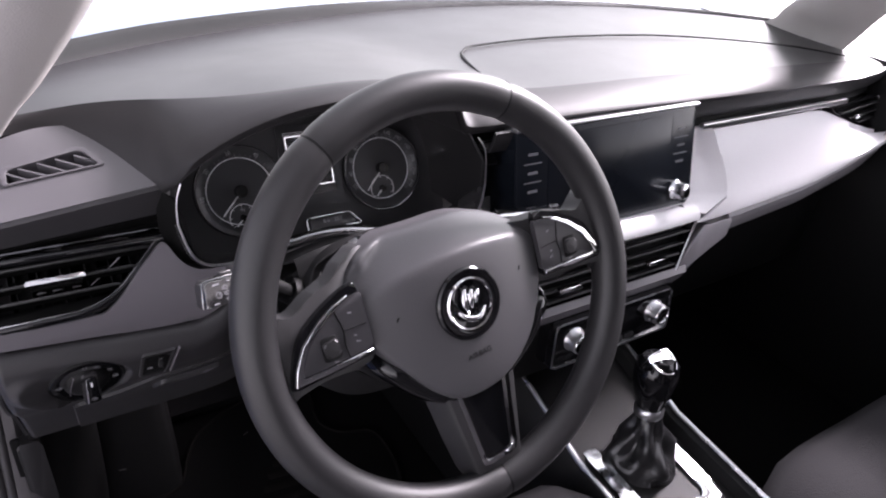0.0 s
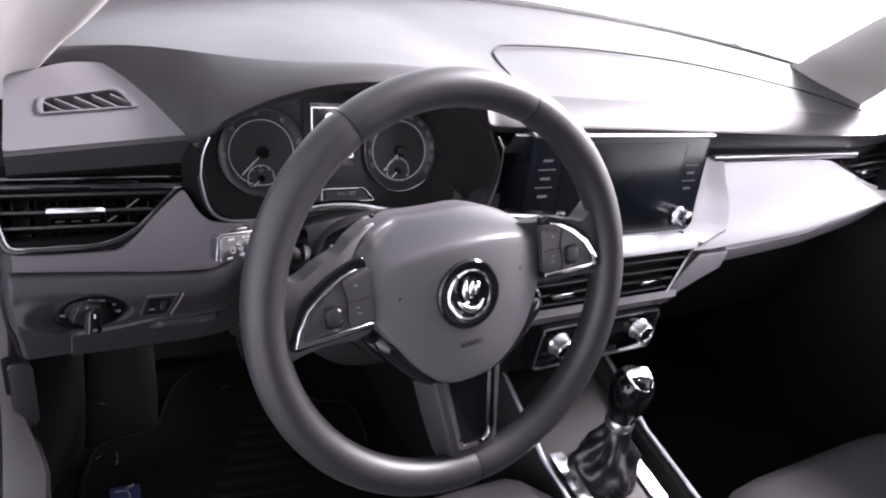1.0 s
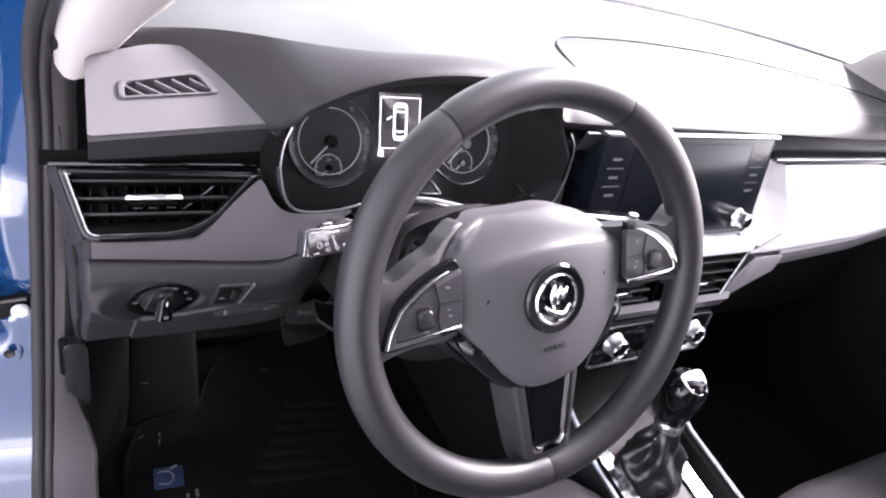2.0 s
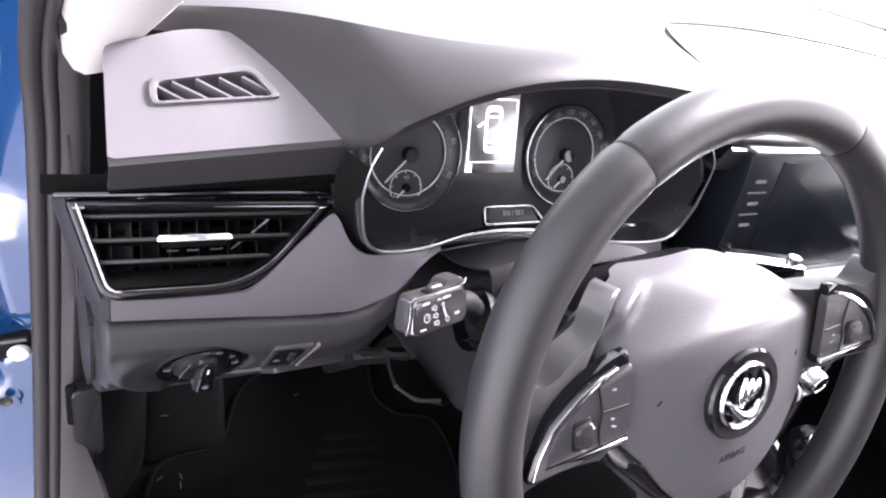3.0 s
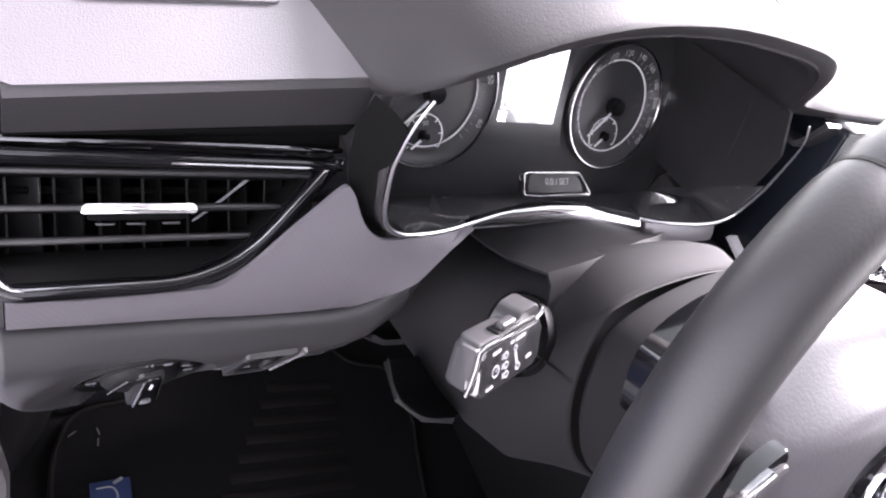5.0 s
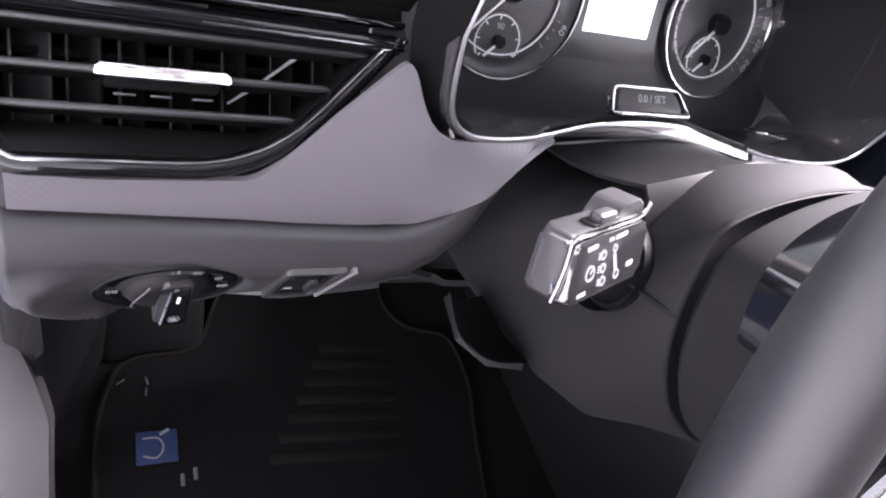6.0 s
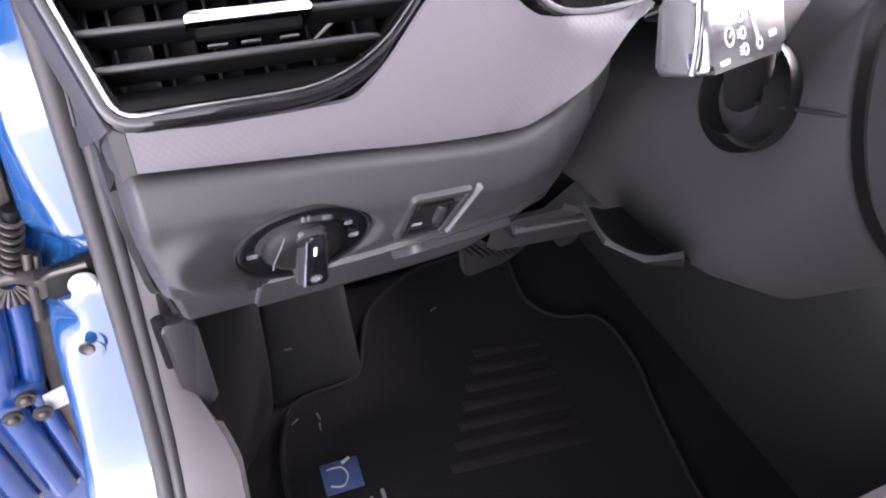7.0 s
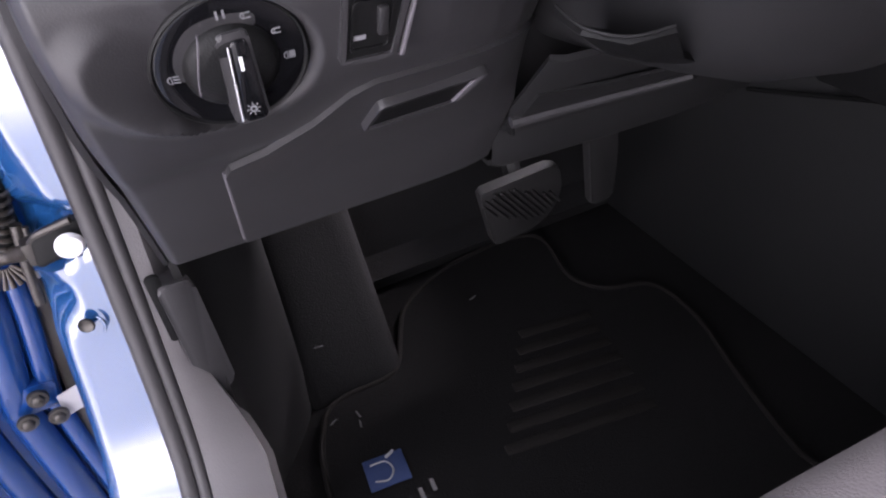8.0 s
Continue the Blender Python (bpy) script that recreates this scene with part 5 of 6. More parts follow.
def centre_stack():
    c = thing("centre_console_stack", "centre stack with heater panel below the screen", "centre stack", pose(CX, 0.2, 0.6))
    rows = []
    for z, y, hw in ((0.822, 0.20, 0.165), (0.814, 0.172, 0.165), (0.809, 0.156, 0.164), (0.802, 0.149, 0.163), (0.796, 0.148, 0.162), (0.794, 0.153, 0.160), (0.780, 0.165, 0.158)):
        rows.append([(CX + u * hw, y + 0.006 * u * u, z - 0.005 * u) for u in (-1, -0.8, -0.4, 0, 0.4, 0.8, 1)])
    part("ledge", sheet(rows, 0.004), SILVER, c, "pale silver ledge under the screen")
    part("core", box(0.30, 0.14, 0.22, pose(CX, 0.235, 0.70), 0.01), DARK, c)
    rows = []
    for z, y, hw in ((0.728, 0.142, 0.145), (0.722, 0.134, 0.138), (0.710, 0.136, 0.125), (0.705, 0.16, 0.12)):
        rows.append([(CX + u * hw, y, z) for u in (-1, -0.5, 0, 0.5, 1)])
    part("lower_lip", sheet(rows, 0.004), TRIM, c)
    m = frame_of((CX, 0.122, 0.678), (1, 0, 0), (0, 0.10, 1))
    p = part("heater_panel", prism(rounded([(-0.108, -0.034), (0.108, -0.034), (0.106, 0.032), (-0.106, 0.032)], 0.006), 0.03, m, 0.002), BLACK, c, "glossy heater panel")
    part("rim_line", ring(resample(rounded([(-0.108, -0.034), (0.108, -0.034), (0.106, 0.032), (-0.106, 0.032)], 0.006), 64), resample(rounded([(-0.1065, -0.0325), (0.1065, -0.0325), (0.1045, 0.0305), (-0.1045, 0.0305)], 0.006), 64), 0.002, m @ pose(0, 0, 0.0012)), SATIN, p)
    for sx in (-1, 1):
        k = part("heater_knob", lathe([(0, 0.0150), (0.0085, 0.0150), (0.0100, 0.0162), (0.0108, 0.0160)], m @ pose(sx * 0.073, 0.004, 0), 32), BLACK, p, "black knob face")
        part("knob_side", lathe([(0.0125, 0.0165), (0.0142, 0.0150), (0.0148, 0.004), (0.0170, 0.0)], m @ pose(sx * 0.073, 0.004, 0), 32), SATIN, k, "satin metal side")
        part("knob_ring", lathe([(0.0104, 0.0158), (0.0110, 0.0174), (0.0122, 0.0176), (0.0128, 0.0160)], m @ pose(sx * 0.073, 0.004, 0), 32), CHROME, k, "chrome ring")
    for j in range(4):
        part("key", box(0.016, 0.006, 0.002, m @ pose(-0.03 + 0.02 * j, -0.022, 0.001), 0.0006), HARD, p)


centre_stack()


def middle_vent(sx):
    m = frame_of((CX + sx * 0.075, 0.146, 0.745), (1, 0, 0), (0, 0.25, 1))
    v = thing("air_vent", "black louvred centre air vent with chrome lower edge", "air vent", m, group="dashboard vents")
    f = lambda pts: [(sx * x, y) for x, y in pts]
    out = rounded(f([(-0.066, -0.026), (0.045, -0.026), (0.084, 0.048), (-0.066, 0.048)]), [0.003, 0.015, 0.004, 0.003], 5)
    n = 72
    o = resample(out, n)
    part("surround", ring(o, resample(scaled(o, 0.003), n), 0.02, Matrix(), 0.001), BLACK, v, local=True)
    part("duct_back", prism(o, 0.003, pose(0, 0, -0.028)), DARK, v, local=True)
    part("chrome_edge", tube([(sx * x, y, 0.001) for x, y in ((-0.066, -0.025), (0.036, -0.0255), (0.047, -0.021), (0.083, 0.046))], 0.0017, 8), CHROME, v, local=True)
    for y in (-0.012, 0.002, 0.016, 0.032):
        part("slat", box(0.105 + 0.6 * y, 0.003, 0.014, pose(sx * (0.0 + 0.3 * y), y, -0.006, -10), 0.0008), HARD, v, local=True)
    part("tab", box(0.036, 0.007, 0.010, pose(sx * 0.004, 0.003, 0.003), 0.002), CHROME, v, "chrome adjusting tab", local=True)


middle_vent(-1)
middle_vent(1)


def passenger_vent():
    m = frame_of((0.965, 0.214, 0.876), (1, 0.12, 0), (0, 0.25, 1))
    v = thing("air_vent", "black louvred air vent with chrome tab at the passenger's end", "air vent", m, group="dashboard vents")
    o = resample(rounded([(0.075, -0.036), (0.030, -0.034), (-0.10, 0.012), (-0.115, 0.024), (0.075, 0.024)], 0.006), 72)
    part("surround", ring(o, resample(scaled(o, 0.004), 72), 0.02, Matrix(), 0.001), BLACK, v, local=True)
    part("duct_back", prism(o, 0.003, pose(0, 0, -0.02)), DARK, v, local=True)
    for y in (-0.018, -0.005, 0.008):
        part("slat", box(0.13 + 2.4 * y, 0.003, 0.012, pose(0.008 - 1.2 * y, y, -0.006), 0.0008), SLAT, v, local=True)
    part("tab", box(0.034, 0.006, 0.01, pose(-0.012, -0.004, 0.003), 0.002), CHROME, v, "chrome adjusting tab", local=True)


passenger_vent()


def tunnel():
    t = thing("centre_console", "black centre console with chrome rails round the gear lever", "centre console", pose(CX, 0.0, 0.3))
    rows = []
    for y, zt in ((0.78, 0.64), (0.24, 0.60), (0.15, 0.575), (0.05, 0.54), (-0.1, 0.525), (-0.5, 0.52)):
        rows.append([(CX + dx, y, z) for dx, z in ((-0.135, 0.30), (-0.12, zt - 0.06), (-0.105, zt - 0.008), (-0.098, zt), (-0.085, zt - 0.004), (-0.08, zt - 0.02), (0.08, zt - 0.02), (0.085, zt - 0.004), (0.098, zt), (0.105, zt - 0.008), (0.12, zt - 0.06), (0.135, 0.30))])
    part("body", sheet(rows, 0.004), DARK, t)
    part("side_joint", tube([(0.2215, 0.39, 0.545), (0.2215, 0.36, 0.553), (0.2225, 0.25, 0.583)], 0.0022, 6), DUCT, t, "black joint in the side")
    for sx in (-1, 1):
        part("rail", tube([(CX + sx * 0.096, y, zt + 0.002) for y, zt in ((0.22, 0.596), (0.15, 0.575), (0.05, 0.54), (-0.1, 0.525), (-0.5, 0.52))], 0.0035, 8), SATIN, t, "satin chrome rail")
    m = frame_of((CX, 0.03, 0.522), (1, 0, 0), (0, 1, 0.1))
    part("shift_plate", ring(resample(rounded([(-0.068, -0.10), (0.068, -0.10), (0.068, 0.075), (-0.068, 0.075)], 0.012), 80), resample(rounded([(-0.045, -0.085), (0.045, -0.085), (0.045, 0.05), (-0.045, 0.05)], 0.015), 80), 0.006, m, 0.002), CHROME, t, "bright metal plate round the gaiter")


tunnel()


def gear_lever():
    g = thing("gear_lever", "black gear knob with chrome cap on a leather gaiter", "gear lever", pose(0.345, 0.02, 0.52))
    top = Vector((0.356, 0.048, 0.648))
    base = Vector((0.349, 0.028, 0.512))
    ax = (top - base).normalized()
    m = frame_of(base, Vector((1, 0, 0)), Vector((0, 1, 0)))
    m = frame_of(base, Vector((1, 0, 0)) - ax * ax.x, ax.cross(Vector((1, 0, 0))))
    rows = []
    for z, r, k in ((-0.004, 0.050, 0.0), (0.006, 0.049, 0.003), (0.016, 0.046, 0.006), (0.026, 0.038, 0.008), (0.038, 0.033, 0.008), (0.050, 0.026, 0.006), (0.060, 0.021, 0.004), (0.072, 0.0175, 0.002), (0.082, 0.016, 0)):
        rows.append([m @ Vector(((r + k * (math.cos(4 * a + z * 55) + 0.6 * math.cos(7 * a - z * 80 + 1))) * math.cos(a), (r + k * (math.cos(4 * a + z * 55) + 0.6 * math.cos(7 * a - z * 80 + 1))) * math.sin(a), z)) for a in [2 * math.pi * i / 72 for i in range(72)]])
    part("gaiter", sheet(rows, 0, closed=True), GAITER, g, "creased black leather gaiter", sharp=80)
    part("collar", lathe([(0.017, 0.076), (0.0195, 0.080), (0.0195, 0.088), (0.017, 0.091)], m, 28), SATIN, g, "bright collar")
    part("knob", lathe([(0.0165, 0.086), (0.019, 0.098), (0.0245, 0.112), (0.0285, 0.130), (0.0290, 0.144), (0.0265, 0.156), (0.020, 0.164), (0, 0.166)], m, 36), BLACK, g, "glossy black knob")
    lid = m @ pose(-0.003, -0.009, 0.1570, 30, -8, 0)
    out = resample(rounded([(-0.020, 0.017), (0.020, 0.017), (0.016, -0.010), (0.0, -0.019), (-0.016, -0.010)], 0.009), 64)
    cap = part("cap", ring(out, resample(scaled(out, 0.0032), 64), 0.012, lid @ pose(0, 0, 0.0075), 0.0012), CHROME, g, "chrome shield on the knob")
    part("cap_face", prism(resample(scaled(out, 0.003), 64), 0.010, lid @ pose(0, 0, 0.0062), 0.001), SATIN, cap)


gear_lever()


# ---- seats, floor, pedals ----
def seat(name, cx, fy, label):
    s = thing(name, label, "seat", pose(cx, fy - 0.25, 0.3), group="front seats")
    rows = []
    for i in range(9):
        u = -1 + i / 4
        row = []
        for y, z in ((0.02, 0.40), (0.0, 0.47), (0.004, 0.52), (-0.02, 0.545), (-0.07, 0.555), (-0.2, 0.545), (-0.35, 0.53), (-0.48, 0.525)):
            w = 0.255 if abs(u) == 1 else 0.25
            row.append((cx + u * w, fy + y - 0.03 * abs(u) ** 4, z + 0.02 * (abs(u) ** 2) - (0.05 if abs(u) == 1 else 0)))
        rows.append(row)
    part("cushion", sheet(rows, 0.05), FABRIC, s, sharp=60)
    rows = []
    for i in range(9):
        u = -1 + i / 4
        rows.append([(cx + u * 0.24, fy - 0.46 - 0.45 * h + 0.06 * abs(u) ** 2, 0.53 + h * 0.62) for h in (0, 0.25, 0.5, 0.75, 1.0)])
    part("backrest", sheet(rows, 0.10), FABRIC, s, sharp=60)
    part("base", box(0.44, 0.42, 0.14, pose(cx, fy - 0.26, 0.37), 0.02), DARK, s)


seat("driver_seat", 0.0, 0.052, "dark grey fabric driver's seat")
seat("passenger_seat", 0.69, -0.07, "dark grey fabric passenger seat")


def floor_mat():
    f = thing("floor_mat", "black carpet floor mat with bound edge and small blue badge", "floor mat", pose(-0.1, 0.35, 0.30))
    line = [(-0.30, 0.10), (-0.290, 0.338), (-0.272, 0.41), (-0.258, 0.430), (-0.235, 0.437), (-0.192, 0.438), (-0.172, 0.452), (-0.150, 0.50), (-0.125, 0.54), (-0.06, 0.577), (0.0, 0.586), (0.06, 0.584), (0.083, 0.560), (0.072, 0.50), (0.072, 0.468), (0.095, 0.435), (0.146, 0.413), (0.150, 0.34), (0.130, 0.27), (0.106, 0.157), (0.10, 0.05), (-0.28, 0.05)]
    pts = [(p.x, p.y) for p in smooth_path([(x, y, 0) for x, y in line], 4, closed=True)]
    def tilt(x, y):
        return 0.307 + 0.0015 * noise.noise(Vector((x * 9, y * 9, 0)))
    bm = prism(pts, 0.006, Matrix())
    bmesh.ops.triangulate(bm, faces=[g for g in bm.faces if len(g.verts) > 4])
    for v in bm.verts:
        v.co.z += tilt(v.co.x, v.co.y)
    part("carpet", bm, CARPET, f)
    part("binding", tube([(x, y, tilt(x, y) + 0.0005) for x, y in resample(pts, 200)], 0.0030, 8, closed=True), HEEL, f, "raised edge binding")
    for k in range(7):
        part("rib", box(0.160 - 0.012 * k, 0.013, 0.004, pose(-0.045 + 0.009 * k, 0.280 + 0.0225 * k, 0.3062, 0, 0, -8), 0.0018), HEEL, f)
    b = part("badge", box(0.040, 0.036, 0.0016, pose(-0.234, 0.327, 0.3085, 0, 0, -4), 0.0006), BADGE, f, "small blue woven badge")
    part("badge_mark", join(tube(smooth_path([(-0.247, 0.338, 0.310), (-0.232, 0.336, 0.310), (-0.228, 0.324, 0.310), (-0.236, 0.315, 0.310), (-0.248, 0.319, 0.310)], 4), 0.0010, 6), tube([(-0.230, 0.340, 0.310), (-0.221, 0.344, 0.310)], 0.0018, 6)), STITCH, b, "white stitched mark")
    for k in range(2):
        part("stitched_print", box(0.004, 0.013, 0.0010, pose(-0.214 + 0.013 * k, 0.287 + 0.004 * k, 0.3085, 0, 0, -4), 0.0003), LINT, f)
    for x, y, a in ((-0.262, 0.408, 30), (-0.236, 0.405, 100), (-0.238, 0.392, 80), (-0.052, 0.505, 20)):
        part("lint", box(0.010, 0.0016, 0.0008, pose(x, y, 0.309, 0, 0, a), 0.0003), LINT, f)


floor_mat()


def pedals():
    b = thing("brake_pedal", "black rubber brake pedal with slanting ribs", "pedal", pose(-0.02, 0.6, 0.45), group="pedals")
    m = frame_of((-0.015, 0.437, 0.4650), (1, 0.05, 0), (0, -0.18, 0.98))
    part("pad", prism(rounded([(-0.030, -0.042), (0.032, -0.036), (0.052, 0.0), (0.042, 0.042), (-0.050, 0.040)], [0.008, 0.016, 0.02, 0.01, 0.006]), 0.012, m, 0.004), RUBBER, b)
    for k in range(11):
        d = -0.042 + 0.0078 * k
        part("rib", box(0.0030, 0.066 if 2 < k < 7 else 0.046 if 0 < k < 9 else 0.024, 0.004, m @ pose(d + 0.004, 0.006 - 0.16 * d, 0.0014, 0, 0, 38), 0.0010), RUBBER, b)
    part("arm", tube([m @ Vector((0, 0.02, -0.012)), (-0.015, 0.50, 0.60), (-0.01, 0.56, 0.75)], 0.010, 8), DARK, b)
    a = thing("accelerator_pedal", "black plastic accelerator pedal", "pedal", pose(0.08, 0.6, 0.4), group="pedals")
    m = frame_of((0.092, 0.445, 0.480), (1, 0.04, 0), (-0.10, 0.02, 1))
    part("pad", prism(rounded([(-0.016, -0.050), (0.012, -0.050), (0.018, 0.0), (0.016, 0.08), (-0.022, 0.08)], [0.006, 0.008, 0.02, 0.004, 0.004]), 0.012, m, 0.003), RUBBER, a)
    part("arm", tube([m @ Vector((0, 0.05, -0.012)), (0.08, 0.55, 0.58), (0.08, 0.60, 0.72)], 0.010, 8), DARK, a)
    f = thing("footrest", "black carpeted footrest beside the pedals", "footrest", pose(-0.25, 0.5, 0.30))
    rows = []
    for y, z in ((0.440, 0.300), (0.443, 0.312), (0.470, 0.357), (0.520, 0.435), (0.560, 0.497), (0.600, 0.560), (0.640, 0.620), (0.690, 0.690)):
        rows.append([(x, y + 0.85 * d, z - 0.53 * d) for x, d in ((-0.280, 0.012), (-0.274, 0.003), (-0.264, 0.0), (-0.230, 0.001), (-0.195, 0.0), (-0.180, 0.001), (-0.173, 0.005), (-0.169, 0.013), (-0.166, 0.035), (-0.160, 0.075))])
    part("pad", sheet(rows, 0.012), LINING, f, sharp=75)
    part("lint", box(0.010, 0.0014, 0.0008, pose(-0.249, 0.4695, 0.3585, 55, 0, -8), 0.0003), LINT, f)
    w = part("bulkhead_lining", sheet([[(x, y, z) for x in (-0.19, -0.10, 0.0, 0.12, 0.22)] for y, z in ((0.595, 0.300), (0.64, 0.315), (0.69, 0.40), (0.73, 0.54), (0.75, 0.75))], 0.02), LINING)
    tagged(w, "black carpeted bulkhead lining behind the pedals", "bulkhead lining", kind="structure")


pedals()


SEAL = [(-0.222, -0.02, 1.345), (-0.258, 0.09, 1.245), (-0.305, 0.205, 1.13), (-0.345, 0.32, 1.0), (-0.357, 0.368, 0.92), (-0.359, 0.384, 0.84), (-0.364, 0.380, 0.74), (-0.371, 0.371, 0.61), (-0.381, 0.342, 0.45), (-0.387, 0.300, 0.385), (-0.389, 0.20, 0.36), (-0.389, 0.0, 0.35), (-0.389, -0.9, 0.35)]


def door_opening():
    k = thing("kick_panel", "dark grey plastic kick panel below the dashboard", "kick panel", pose(-0.35, 0.4, 0.35))
    rows = []
    for z, o in ((0.295, 0.0), (0.36, 0.004), (0.42, 0.008), (0.50, 0.012), (0.58, 0.012), (0.66, 0.008), (0.72, 0.004)):
        pts = smooth_path([(-0.341, 0.345 + o, z), (-0.333, 0.372 + o, z), (-0.305, 0.410 + 0.5 * o, z), (-0.282, 0.450, z), (-0.275, 0.50, z), (-0.270, 0.60, z), (-0.262, 0.70, z)], 3)
        rows.append([tuple(p) for p in pts])
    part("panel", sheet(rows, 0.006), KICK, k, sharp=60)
    part("release_recess", prism(rounded([(-0.012, -0.065), (0.014, -0.055), (0.012, 0.055), (-0.014, 0.062)], 0.008), 0.02, frame_of((-0.341, 0.352, 0.515), (1, 0.25, 0), (0.10, 0, 1)), 0.004), HARD, k, "bonnet release lever")
    part("release_gap", prism(rounded([(-0.006, -0.03), (0.004, -0.03), (0.004, 0.03), (-0.006, 0.03)], 0.003), 0.004, frame_of((-0.353, 0.350, 0.555), (1, 0.25, 0), (0.10, 0, 1)), 0.001), DARK, k)
    pts = smooth_path(SEAL, 6)
    s = thing("pillar_sill_trim", "grey plastic trim along the door opening", "sill trim", pose(-0.36, 0.3, 0.36))
    rows = []
    for p in pts:
        if p.z < 0.93:
            w = 0.014 + 0.030 * max(0, min(1, (0.50 - p.z) / 0.10))
            rows.append([(p.x + 0.008, p.y + 0.004, p.z + 0.002), (p.x + 0.011, p.y - 0.005, p.z + 0.006), (p.x + 0.014 + w * 0.5, p.y - 0.004, p.z + 0.008), (p.x + 0.014 + w, p.y + 0.003, p.z + 0.004), (p.x + 0.018 + w, p.y + 0.03, p.z - 0.03)])
    part("cover", sheet(rows, 0.003), SILLGREY, s)
    d = thing("door_seal", "black rubber door seal round the opening", "door seal", pose(-0.385, 0.3, 0.35))
    part("bulb", tube([p + Vector((-0.006, 0.0, 0)) for p in pts], 0.0075, 12), SEALGREY, d)
    part("lip", tube([p + Vector((0.0055, -0.003, 0.002)) for p in pts], 0.0052, 10), SEALGREY, d)
    j = thing("door_jamb", "glossy blue painted metal door jamb", "door jamb", pose(-0.42, 0.5, 0.3))
    # a flat strip beside the seal, folded back towards the door along a reflection's wavy edge
    crease = [(0.34, 0.050), (0.44, 0.048), (0.53, 0.043), (0.548, 0.040), (0.562, 0.027), (0.575, 0.023), (0.588, 0.028), (0.598, 0.036), (0.606, 0.010), (0.612, 0.002), (0.634, 0.000), (0.641, 0.012), (0.650, 0.018), (0.668, 0.021), (0.69, 0.025), (0.72, 0.028), (0.80, 0.030), (0.95, 0.030)]
    reach = [(0.34, 0.062), (0.44, 0.052), (0.53, 0.048), (0.58, 0.044), (0.63, 0.043), (0.66, 0.041), (0.69, 0.038), (0.72, 0.036), (0.80, 0.036), (0.95, 0.036)]
    rows = []
    for p in smooth_path(SEAL, 24):
        if p.z < 1.2:
            (c,), (w,) = table(p.z, crease), table(p.z, reach)
            row = [(p.x - 0.004, p.y + 0.008, p.z - 0.003)]
            for q in range(19):
                d = w * q / 18
                # slopes chosen to put the pale and blue reflections into the shape
                row.append((p.x - 0.010 - d, p.y + 0.012 + lerp(0.16, 0.85, max(0.0, min(1.0, (p.z - 0.735) / 0.05))) * d + 0.95 * (0.5 * (d - c + math.hypot(d - c, 0.0012))), p.z - 0.006))
            x, y, z = row[-1]
            rows.append(row + [(x - 0.003, y + 0.004, z), (x - 0.004, y + 0.012, z), (x - 0.002, y + 0.09, z - 0.01)])
    part("panel", sheet(rows, 0.003), PAINT, j)
    part("jamb_hole", lathe([(0, 0.0005), (0.0040, 0.0005), (0.0052, 0.0014), (0.0060, 0.0)], frame_of((-0.4100, 0.3725, 0.5490), (1, -0.16, 0), (0, 0.17, 1)), 20), STEEL, j, "dark screw in the jamb")
    part("jamb_dimple", tube([(-0.4055 + 0.0070 * math.cos(radians(a)), 0.3722 + 0.17 * 0.0085 * math.sin(radians(a)), 0.546 + 0.0085 * math.sin(radians(a))) for a in range(-60, 61, 12)], [0.0004 + 0.0011 * math.sin(math.pi * i / 10) for i in range(11)], 8), PAINT, j, "pressed crescent in the paint")
    dr = thing("car_door", "open blue driver's door with bare painted inner edge", "door", pose(-0.6, 0.6, 0.3))
    rows = []
    for z, o in ((0.12, 0.04), (0.22, 0.01), (0.36, 0.0), (0.7, -0.01), (0.93, 0.0), (0.98, 0.02)):
        rows.append([(-0.445 - 0.42 * a, 0.455 - 0.42 * a * 0.50 + o, z) for a in (-0.14, 0, 0.15, 0.4, 1.0, 2.0)])
    part("door_shell", sheet([[(x, y + 0.012, z) for x, y, z in r] for r in rows], 0.006), DIMPAINT, dr)
    part("window_frame", tube([(-0.452, 0.45, 0.95), (-0.440, 0.38, 1.06), (-0.47, 0.30, 1.2), (-0.56, 0.26, 1.36)], 0.022, 10), DIMPAINT, dr)
    for x, y, r, lean in ((-0.4560, 0.424, 0.0085, 0.018), (-0.4790, 0.424, 0.0150, 0.020), (-0.5120, 0.416, 0.0140, 0.020), (-0.5480, 0.400, 0.0160, 0.016)):
        part("edge_rib", tube(smooth_path([(x + lean * 0.45, y, 0.592), (x, y - 0.001, 0.54), (x - lean * 0.7, y, 0.48), (x - lean, y + 0.004, 0.44), (x - lean * 0.9, y + 0.008, 0.30)], 4), r, 14), DIMPAINT, dr)
        part("edge_rib", tube([(x + lean * 0.6, y + 0.006, 0.64), (x + lean, y + 0.006, 0.78), (x + lean, y + 0.014, 0.93)], r, 14), DIMPAINT, dr)
    part("edge_strip", box(0.017, 0.010, 0.60, pose(-0.4370, 0.434, 0.63, 0, 6, 0), 0.003), GREASE, dr, "brown greasy edge strip")
    part("hinge_plate", prism(rounded([(-0.020, -0.012), (0.016, -0.016), (0.022, 0.010), (-0.012, 0.016)], 0.004), 0.010, frame_of((-0.484, 0.412, 0.470), (1, 0.2, 0), (0.2, 0, 1)), 0.002), DIMPAINT, dr)
